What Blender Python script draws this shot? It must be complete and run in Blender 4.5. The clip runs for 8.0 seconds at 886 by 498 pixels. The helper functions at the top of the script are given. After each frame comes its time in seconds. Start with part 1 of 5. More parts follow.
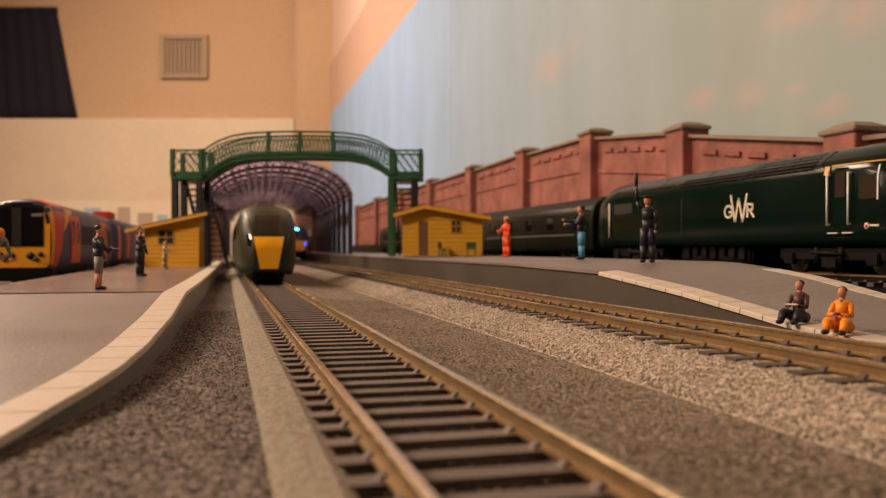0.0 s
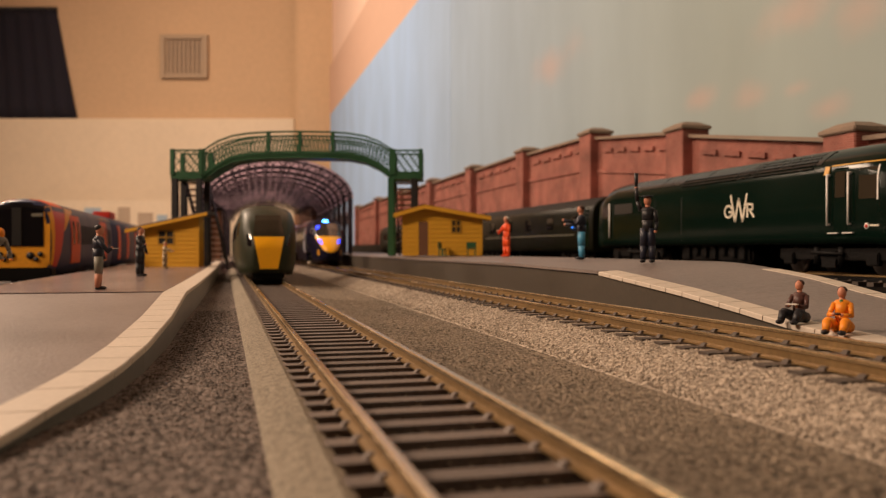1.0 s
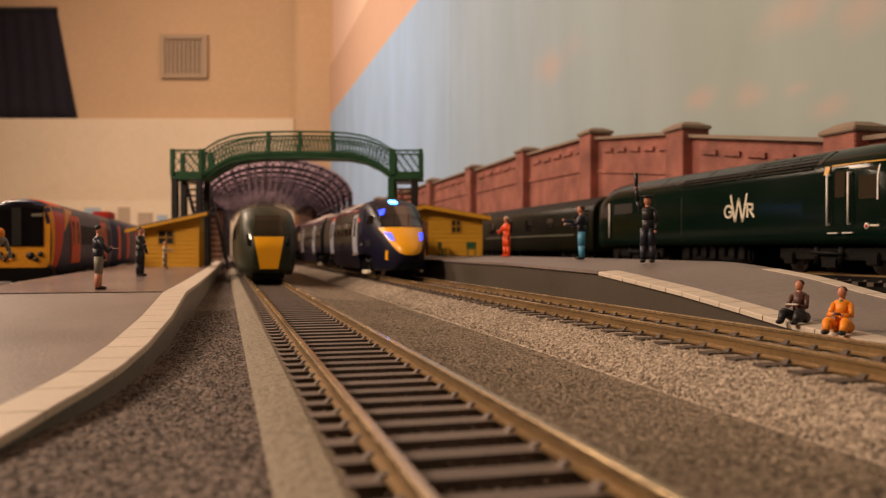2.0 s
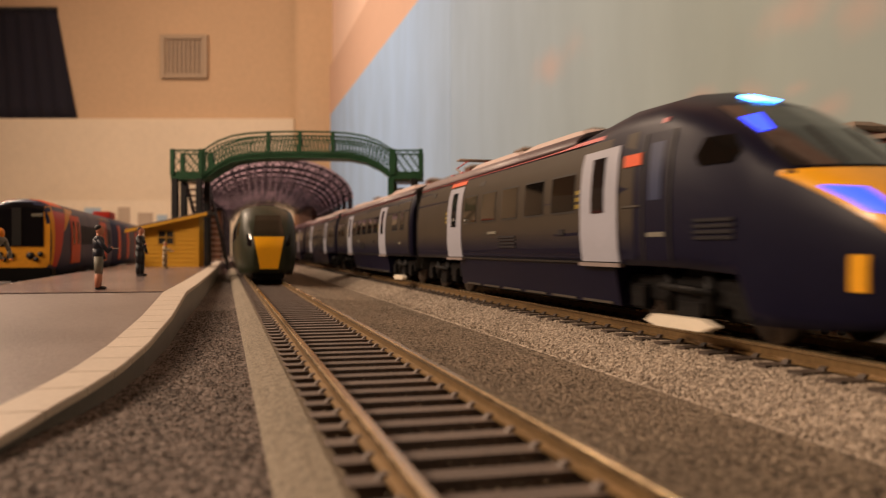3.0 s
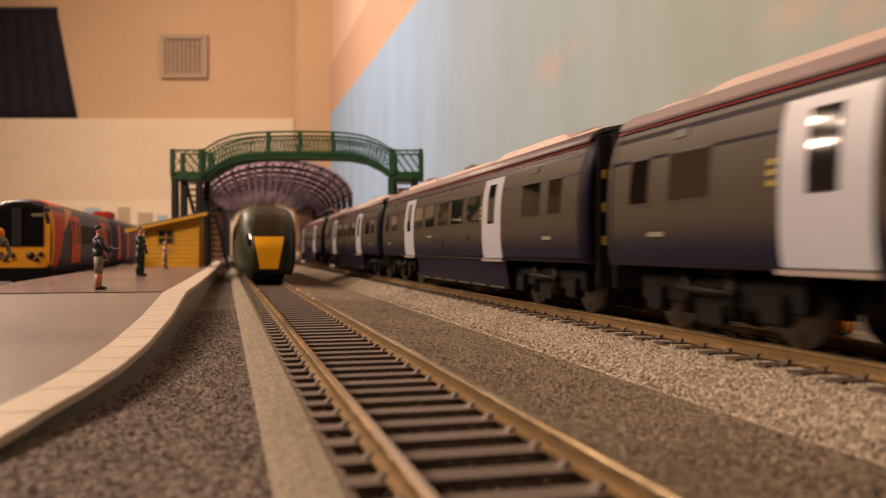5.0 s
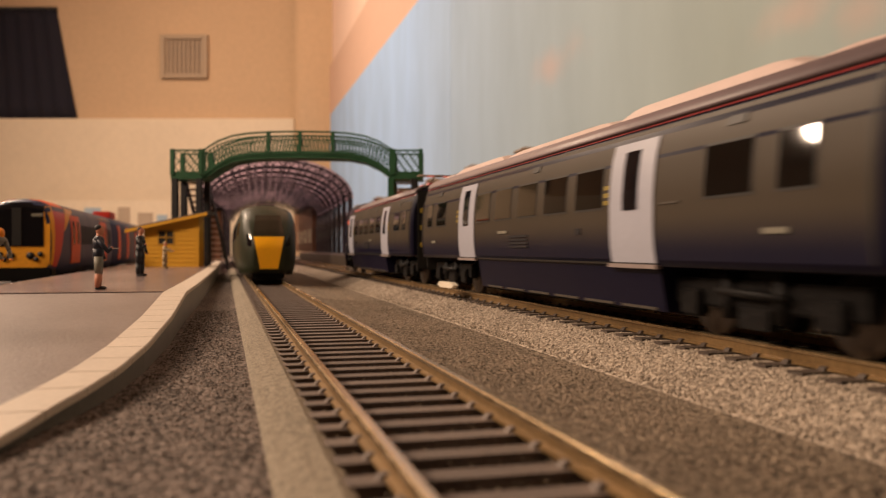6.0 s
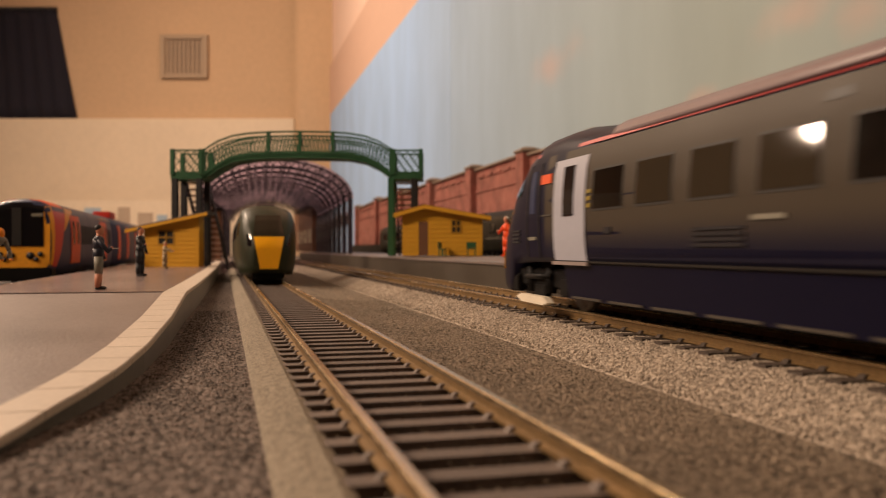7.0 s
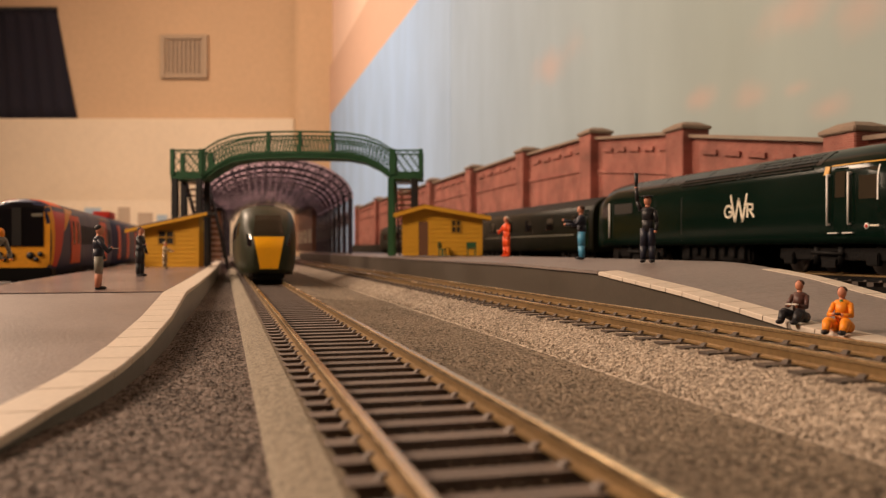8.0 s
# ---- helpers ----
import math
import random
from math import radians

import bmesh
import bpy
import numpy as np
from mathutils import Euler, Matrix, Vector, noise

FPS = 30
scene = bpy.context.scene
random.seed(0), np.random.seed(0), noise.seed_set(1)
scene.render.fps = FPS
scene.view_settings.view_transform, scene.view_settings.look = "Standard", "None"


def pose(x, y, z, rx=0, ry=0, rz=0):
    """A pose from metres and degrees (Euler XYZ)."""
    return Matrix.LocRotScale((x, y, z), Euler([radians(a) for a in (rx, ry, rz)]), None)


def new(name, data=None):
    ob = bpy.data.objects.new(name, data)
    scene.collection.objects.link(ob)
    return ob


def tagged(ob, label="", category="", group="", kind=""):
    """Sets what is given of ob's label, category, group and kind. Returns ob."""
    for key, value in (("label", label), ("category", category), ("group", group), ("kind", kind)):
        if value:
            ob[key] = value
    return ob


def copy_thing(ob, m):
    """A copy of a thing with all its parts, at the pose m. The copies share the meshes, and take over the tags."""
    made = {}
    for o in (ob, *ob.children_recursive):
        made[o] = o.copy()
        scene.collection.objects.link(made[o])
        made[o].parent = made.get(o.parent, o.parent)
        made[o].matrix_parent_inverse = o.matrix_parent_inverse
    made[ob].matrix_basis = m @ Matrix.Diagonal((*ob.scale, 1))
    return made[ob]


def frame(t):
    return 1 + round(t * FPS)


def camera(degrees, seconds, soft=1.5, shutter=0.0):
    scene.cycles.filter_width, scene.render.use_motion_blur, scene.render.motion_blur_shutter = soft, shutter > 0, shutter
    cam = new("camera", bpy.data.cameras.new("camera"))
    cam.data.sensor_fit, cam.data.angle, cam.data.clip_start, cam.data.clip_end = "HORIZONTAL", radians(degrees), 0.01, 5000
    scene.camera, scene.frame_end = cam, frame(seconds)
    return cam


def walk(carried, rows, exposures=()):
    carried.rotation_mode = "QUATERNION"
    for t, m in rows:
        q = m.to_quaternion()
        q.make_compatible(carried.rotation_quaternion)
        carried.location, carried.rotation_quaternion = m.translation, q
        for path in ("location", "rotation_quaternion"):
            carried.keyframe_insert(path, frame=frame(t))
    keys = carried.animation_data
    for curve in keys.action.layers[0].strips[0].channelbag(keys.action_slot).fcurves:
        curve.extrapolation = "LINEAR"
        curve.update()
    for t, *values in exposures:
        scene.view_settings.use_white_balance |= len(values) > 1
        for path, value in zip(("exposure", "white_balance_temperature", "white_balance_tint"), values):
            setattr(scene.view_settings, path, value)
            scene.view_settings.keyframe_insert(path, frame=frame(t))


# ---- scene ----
K = 0.001                      # the plan is in millimetres: x across the tracks, y along them, z up from the baseboard
TURN = -14.47                  # how far the station buildings and the far wall stand askew to the tracks
EYE = 23.0

cam = camera(55.82, 8.0, 1.15, 0.22)
cam.data.dof.use_dof = True
cam.data.dof.focus_distance = 0.21
cam.data.dof.aperture_fstop = 31.0
HERE = pose(0, 0, EYE * K, 90, 0, TURN)
walk(cam, [(0.0, HERE), (8.0, HERE)],
     [(0.0, -0.12), (0.5, -0.22), (1.5, -0.24), (2.8, -0.36), (3.2, -0.27), (3.5, -0.16), (4.0, -0.2), (4.5, -0.11), (5.8, -0.12), (6.0, -0.13), (6.5, -0.22), (7.0, -0.25), (7.3, -0.2), (7.6, -0.09), (8.0, -0.09)])

# ---------------------------------------------------------------- light
world = bpy.data.worlds.new("room_air")
scene.world = world
world.use_nodes = True
world.node_tree.nodes["Background"].inputs[0].default_value = (1.0, 0.8, 0.6, 1)
world.node_tree.nodes["Background"].inputs[1].default_value = 0.03


def area_lamp(name, x, y, z, sx, sy, watts, colour):
    d = bpy.data.lights.new(name, "AREA")
    d.shape, d.size, d.size_y, d.energy, d.color = "RECTANGLE", sx * K, sy * K, watts, colour
    ob = new(name, d)
    ob.location = (x * K, y * K, z * K)
    return ob


CEILING = 1450.0
LAMP = (1.0, 0.725, 0.52)
for place, size, watts in (((-1050, 220, 820), 230, 20.5), ((-750, 1750, 1150), 380, 28.0)):
    lamp = area_lamp("room_lamp", *place, size, size, watts, LAMP)
    lamp.rotation_euler = (0, radians(-38), 0)
# three small bulbs of a standing lamp beside the layout, mirrored in the coach windows
for place in ((-464, 910, 395), (-522, 864, 380), (-505, 878, 285)):
    lamp = area_lamp("bulb", *place, 27, 27, 0.6, LAMP)
    lamp.data.shape = "DISK"
    lamp.rotation_euler = (Vector((80, 100, 30)) - Vector(place)).to_track_quat("-Z", "Y").to_euler()


# ---------------------------------------------------------------- materials
def nodes_of(name):
    m = bpy.data.materials.new(name)
    m.use_nodes = True
    return m, m.node_tree.nodes, m.node_tree.links, m.node_tree.nodes["Principled BSDF"]


def mat(name, colour, rough=0.5, metal=0.0, vary=0.15, scale=60.0, fine=900.0, bump=0.0, bumpscale=900.0, coat=0.0, rand=0.0, spec=0.5):
    """A paint, plastic or card: two scales of mottling, fine relief, and a shift per piece."""
    m, n, l, p = nodes_of(name)
    p.inputs["Roughness"].default_value, p.inputs["Metallic"].default_value = rough, metal
    p.inputs["Coat Weight"].default_value = coat
    p.inputs["Coat Roughness"].default_value = 0.12
    p.inputs["Specular IOR Level"].default_value = spec
    tc = n.new("ShaderNodeTexCoord")
    a, b = n.new("ShaderNodeTexNoise"), n.new("ShaderNodeTexNoise")
    a.inputs["Scale"].default_value, b.inputs["Scale"].default_value = scale, fine
    a.inputs["Detail"].default_value = 4
    for q in (a, b):
        l.new(tc.outputs["Object"], q.inputs["Vector"])
    s = n.new("ShaderNodeMath"); s.operation = "ADD"
    l.new(a.outputs["Fac"], s.inputs[0]); l.new(b.outputs["Fac"], s.inputs[1])
    last = s
    if rand:
        info = n.new("ShaderNodeObjectInfo")
        k = n.new("ShaderNodeMath"); k.operation = "MULTIPLY_ADD"
        k.inputs[1].default_value = rand
        l.new(info.outputs["Random"], k.inputs[0]); l.new(s.outputs[0], k.inputs[2])
        last = k
    r = n.new("ShaderNodeMapRange")
    r.inputs["From Min"].default_value, r.inputs["From Max"].default_value = 0.6, 1.4 + rand
    r.inputs["To Min"].default_value, r.inputs["To Max"].default_value = 1 - vary, 1 + vary
    l.new(last.outputs[0], r.inputs["Value"])
    mul = n.new("ShaderNodeVectorMath"); mul.operation = "SCALE"
    mul.inputs[0].default_value = colour
    l.new(r.outputs[0], mul.inputs["Scale"])
    l.new(mul.outputs[0], p.inputs["Base Color"])
    rr = n.new("ShaderNodeMapRange")
    rr.inputs["To Min"].default_value, rr.inputs["To Max"].default_value = max(0.02, rough - 0.08), min(1, rough + 0.1)
    l.new(a.outputs["Fac"], rr.inputs["Value"]); l.new(rr.outputs[0], p.inputs["Roughness"])
    if bump:
        c = n.new("ShaderNodeTexNoise")
        c.inputs["Scale"].default_value, c.inputs["Detail"].default_value = bumpscale, 3
        l.new(tc.outputs["Object"], c.inputs["Vector"])
        bn = n.new("ShaderNodeBump")
        bn.inputs["Distance"].default_value, bn.inputs["Strength"].default_value = bump * K, 1.0
        l.new(c.outputs["Fac"], bn.inputs["Height"]); l.new(bn.outputs[0], p.inputs["Normal"])
    return m


def gravel(name, dark, light, grain, bump, rough=0.9, spec=0.3):
    """Loose scatter of small stones: a tone for each stone, hollows between them, larger stains."""
    m, n, l, p = nodes_of(name)
    p.inputs["Specular IOR Level"].default_value = spec
    p.inputs["Roughness"].default_value = rough
    tc = n.new("ShaderNodeTexCoord")
    v = n.new("ShaderNodeTexVoronoi"); v.inputs["Scale"].default_value = grain
    f = n.new("ShaderNodeTexNoise"); f.inputs["Scale"].default_value, f.inputs["Detail"].default_value = grain * 0.55, 3
    st = n.new("ShaderNodeTexNoise"); st.inputs["Scale"].default_value, st.inputs["Detail"].default_value = 22, 5
    for q in (v, f, st):
        l.new(tc.outputs["Object"], q.inputs["Vector"])
    sep = n.new("ShaderNodeSeparateColor"); l.new(v.outputs["Color"], sep.inputs[0])
    a = n.new("ShaderNodeMath"); a.operation = "MULTIPLY_ADD"; a.inputs[1].default_value = 0.85
    l.new(sep.outputs[0], a.inputs[0])
    b = n.new("ShaderNodeMath"); b.operation = "MULTIPLY_ADD"; b.inputs[1].default_value, b.inputs[2].default_value = 1.3, -0.65
    l.new(f.outputs["Fac"], b.inputs[0]); l.new(b.outputs[0], a.inputs[2])
    c = n.new("ShaderNodeMath"); c.operation = "MULTIPLY_ADD"; c.inputs[1].default_value = 0.5
    l.new(st.outputs["Fac"], c.inputs[0]); l.new(a.outputs[0], c.inputs[2])
    ramp = n.new("ShaderNodeValToRGB")
    ramp.color_ramp.elements[0].position, ramp.color_ramp.elements[0].color = 0.25, (*dark, 1)
    ramp.color_ramp.elements[1].position, ramp.color_ramp.elements[1].color = 1.0, (*light, 1)
    l.new(c.outputs[0], ramp.inputs[0]); l.new(ramp.outputs[0], p.inputs["Base Color"])
    bn = n.new("ShaderNodeBump"); bn.invert = True
    bn.inputs["Distance"].default_value, bn.inputs["Strength"].default_value = bump * K, 1.0
    h = n.new("ShaderNodeMath"); h.operation = "SUBTRACT"
    l.new(v.outputs["Distance"], h.inputs[0]); l.new(f.outputs["Fac"], h.inputs[1])
    l.new(h.outputs[0], bn.inputs["Height"]); l.new(bn.outputs[0], p.inputs["Normal"])
    return m


def glow(name, colour, strength):
    m, n, l, p = nodes_of(name)
    p.inputs["Base Color"].default_value = (*colour, 1)
    p.inputs["Emission Color"].default_value = (*colour, 1)
    p.inputs["Emission Strength"].default_value = strength
    return m


def glass(name, tint, rough=0.08, spec=0.5):
    m, n, l, p = nodes_of(name)
    p.inputs["Base Color"].default_value = (*tint, 1)
    p.inputs["Roughness"].default_value = rough
    p.inputs["Specular IOR Level"].default_value = spec
    return m


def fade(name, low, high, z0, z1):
    """Blend between two heights of the body; the upper side's reflection is painted in."""
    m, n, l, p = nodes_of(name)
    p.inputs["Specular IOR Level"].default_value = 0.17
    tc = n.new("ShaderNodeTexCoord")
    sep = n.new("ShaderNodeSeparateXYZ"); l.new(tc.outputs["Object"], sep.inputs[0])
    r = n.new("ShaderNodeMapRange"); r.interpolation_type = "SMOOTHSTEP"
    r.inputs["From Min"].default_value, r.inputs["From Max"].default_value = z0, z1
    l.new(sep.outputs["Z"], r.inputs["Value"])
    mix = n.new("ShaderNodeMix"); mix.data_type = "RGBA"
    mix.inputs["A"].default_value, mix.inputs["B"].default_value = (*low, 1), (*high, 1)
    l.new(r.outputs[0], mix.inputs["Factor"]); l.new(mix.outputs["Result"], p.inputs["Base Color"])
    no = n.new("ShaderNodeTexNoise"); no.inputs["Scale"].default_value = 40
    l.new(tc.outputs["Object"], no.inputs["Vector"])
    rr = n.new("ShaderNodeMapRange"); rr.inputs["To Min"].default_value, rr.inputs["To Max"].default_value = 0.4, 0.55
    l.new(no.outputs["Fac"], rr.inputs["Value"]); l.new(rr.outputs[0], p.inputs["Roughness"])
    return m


def cloudy(name, tint):
    """Thin milky plastic that lets light through."""
    m, n, l, p = nodes_of(name)
    p.inputs["Base Color"].default_value = (*tint, 1)
    p.inputs["Roughness"].default_value = 0.12
    rip = n.new("ShaderNodeTexNoise"); rip.inputs["Scale"].default_value = 45
    bp = n.new("ShaderNodeBump"); bp.inputs["Strength"].default_value, bp.inputs["Distance"].default_value = 0.6, 0.004
    l.new(rip.outputs["Fac"], bp.inputs["Height"]); l.new(bp.outputs[0], p.inputs["Normal"])
    tr = n.new("ShaderNodeBsdfTranslucent"); tr.inputs[0].default_value = (*tint, 1)
    mix = n.new("ShaderNodeMixShader"); mix.inputs[0].default_value = 0.6
    no = n.new("ShaderNodeTexNoise"); no.inputs["Scale"].default_value = 60
    r = n.new("ShaderNodeMapRange"); r.inputs["To Min"].default_value, r.inputs["To Max"].default_value = 0.35, 1.0
    r.inputs["From Min"].default_value, r.inputs["From Max"].default_value = 0.35, 0.65
    l.new(no.outputs["Fac"], r.inputs["Value"]); l.new(r.outputs[0], mix.inputs[0])
    l.new(p.outputs[0], mix.inputs[1]); l.new(tr.outputs[0], mix.inputs[2])
    l.new(mix.outputs[0], n["Material Output"].inputs[0])
    return m


CLOUDS = ((0.824, 0.215, 0.067, 0.019), (0.476, 0.122, 0.025, 0.009), (0.434, 0.163, 0.039, 0.014), (0.405, 0.103, 0.019, 0.008), (0.432, 0.119, 0.017, 0.006), (0.377, 0.151, 0.029, 0.013), (0.537, 0.131, 0.022, 0.007))


def sky_paint(name, near, end):
    """Hand-painted sky on board: pale blue towards the far end, greener grey, faint peach clouds, brush streaks."""
    m, n, l, p = nodes_of(name)
    p.inputs["Roughness"].default_value = 0.75
    tc = n.new("ShaderNodeTexCoord")
    mp = n.new("ShaderNodeMapping"); mp.inputs["Scale"].default_value = (1, 4.0, 1.5)
    l.new(tc.outputs["Object"], mp.inputs[0])
    streak = n.new("ShaderNodeTexNoise"); streak.inputs["Scale"].default_value, streak.inputs["Detail"].default_value = 3.0, 5
    l.new(mp.outputs[0], streak.inputs["Vector"])
    sep = n.new("ShaderNodeSeparateXYZ"); l.new(tc.outputs["Object"], sep.inputs[0])
    far = n.new("ShaderNodeMapRange"); far.inputs["From Min"].default_value, far.inputs["From Max"].default_value = near, end
    l.new(sep.outputs["Y"], far.inputs["Value"])
    base = n.new("ShaderNodeValToRGB")
    base.color_ramp.elements[0].color = (0.325, 0.40, 0.395, 1)
    base.color_ramp.elements[1].color = (0.37, 0.57, 0.90, 1)
    l.new(far.outputs[0], base.inputs[0])
    # a few soft peach clouds dabbed on the board: (along, up, half length, half height)
    cl = n.new("ShaderNodeTexNoise"); cl.inputs["Scale"].default_value, cl.inputs["Detail"].default_value = 22.0, 4
    l.new(tc.outputs["Object"], cl.inputs["Vector"])
    cr = None
    for y, z, ry, rz in CLOUDS:
        mc = n.new("ShaderNodeMapping"); mc.vector_type = "TEXTURE"
        mc.inputs["Location"].default_value, mc.inputs["Scale"].default_value = (0.33, y, z), (5.0, ry, rz)
        l.new(tc.outputs["Object"], mc.inputs[0])
        ln = n.new("ShaderNodeVectorMath"); ln.operation = "LENGTH"; l.new(mc.outputs[0], ln.inputs[0])
        ad = n.new("ShaderNodeMath"); ad.operation = "MULTIPLY_ADD"; ad.inputs[1].default_value = 2.4
        l.new(cl.outputs["Fac"], ad.inputs[0]); l.new(ln.outputs["Value"], ad.inputs[2])
        mr = n.new("ShaderNodeMapRange"); mr.interpolation_type = "SMOOTHSTEP"
        mr.inputs["From Min"].default_value, mr.inputs["From Max"].default_value = 0.9, 2.7
        mr.inputs["To Min"].default_value, mr.inputs["To Max"].default_value = 0.42, 0.0
        l.new(ad.outputs[0], mr.inputs["Value"])
        if cr:
            mx = n.new("ShaderNodeMath"); mx.operation = "MAXIMUM"
            l.new(cr.outputs[0], mx.inputs[0]); l.new(mr.outputs[0], mx.inputs[1]); mr = mx
        cr = mr
    mix = n.new("ShaderNodeMix"); mix.data_type = "RGBA"
    l.new(cr.outputs[0], mix.inputs["Factor"]); l.new(base.outputs[0], mix.inputs["A"])
    mix.inputs["B"].default_value = (0.60, 0.40, 0.34, 1)
    sr = n.new("ShaderNodeMapRange"); sr.inputs["To Min"].default_value, sr.inputs["To Max"].default_value = 0.80, 1.20
    l.new(streak.outputs["Fac"], sr.inputs["Value"])
    mul = n.new("ShaderNodeVectorMath"); mul.operation = "SCALE"
    l.new(mix.outputs["Result"], mul.inputs[0]); l.new(sr.outputs[0], mul.inputs["Scale"])
    l.new(mul.outputs[0], p.inputs["Base Color"])
    return m


def brick_paper(name):
    """Red brick courses at model scale with pale joints and soot."""
    m, n, l, p = nodes_of(name)
    p.inputs["Roughness"].default_value = 0.8
    tc = n.new("ShaderNodeTexCoord")
    mp = n.new("ShaderNodeMapping"); mp.inputs["Rotation"].default_value = (0, radians(90), radians(90))
    l.new(tc.outputs["Object"], mp.inputs[0])
    b = n.new("ShaderNodeTexBrick")
    b.inputs["Scale"].default_value = 230
    b.inputs["Color1"].default_value, b.inputs["Color2"].default_value = (0.29, 0.068, 0.052, 1), (0.20, 0.042, 0.034, 1)
    b.inputs["Mortar"].default_value = (0.34, 0.16, 0.12, 1)
    b.inputs["Mortar Size"].default_value = 0.05
    l.new(mp.outputs[0], b.inputs["Vector"])
    st = n.new("ShaderNodeTexNoise"); st.inputs["Scale"].default_value, st.inputs["Detail"].default_value = 45, 7
    l.new(tc.outputs["Object"], st.inputs["Vector"])
    r = n.new("ShaderNodeMapRange"); r.inputs["To Min"].default_value, r.inputs["To Max"].default_value = 0.55, 1.45
    r.inputs["From Min"].default_value, r.inputs["From Max"].default_value = 0.25, 0.75
    l.new(st.outputs["Fac"], r.inputs["Value"])
    mul = n.new("ShaderNodeVectorMath"); mul.operation = "SCALE"
    l.new(b.outputs["Color"], mul.inputs[0]); l.new(r.outputs[0], mul.inputs["Scale"])
    l.new(mul.outputs[0], p.inputs["Base Color"])
    return m


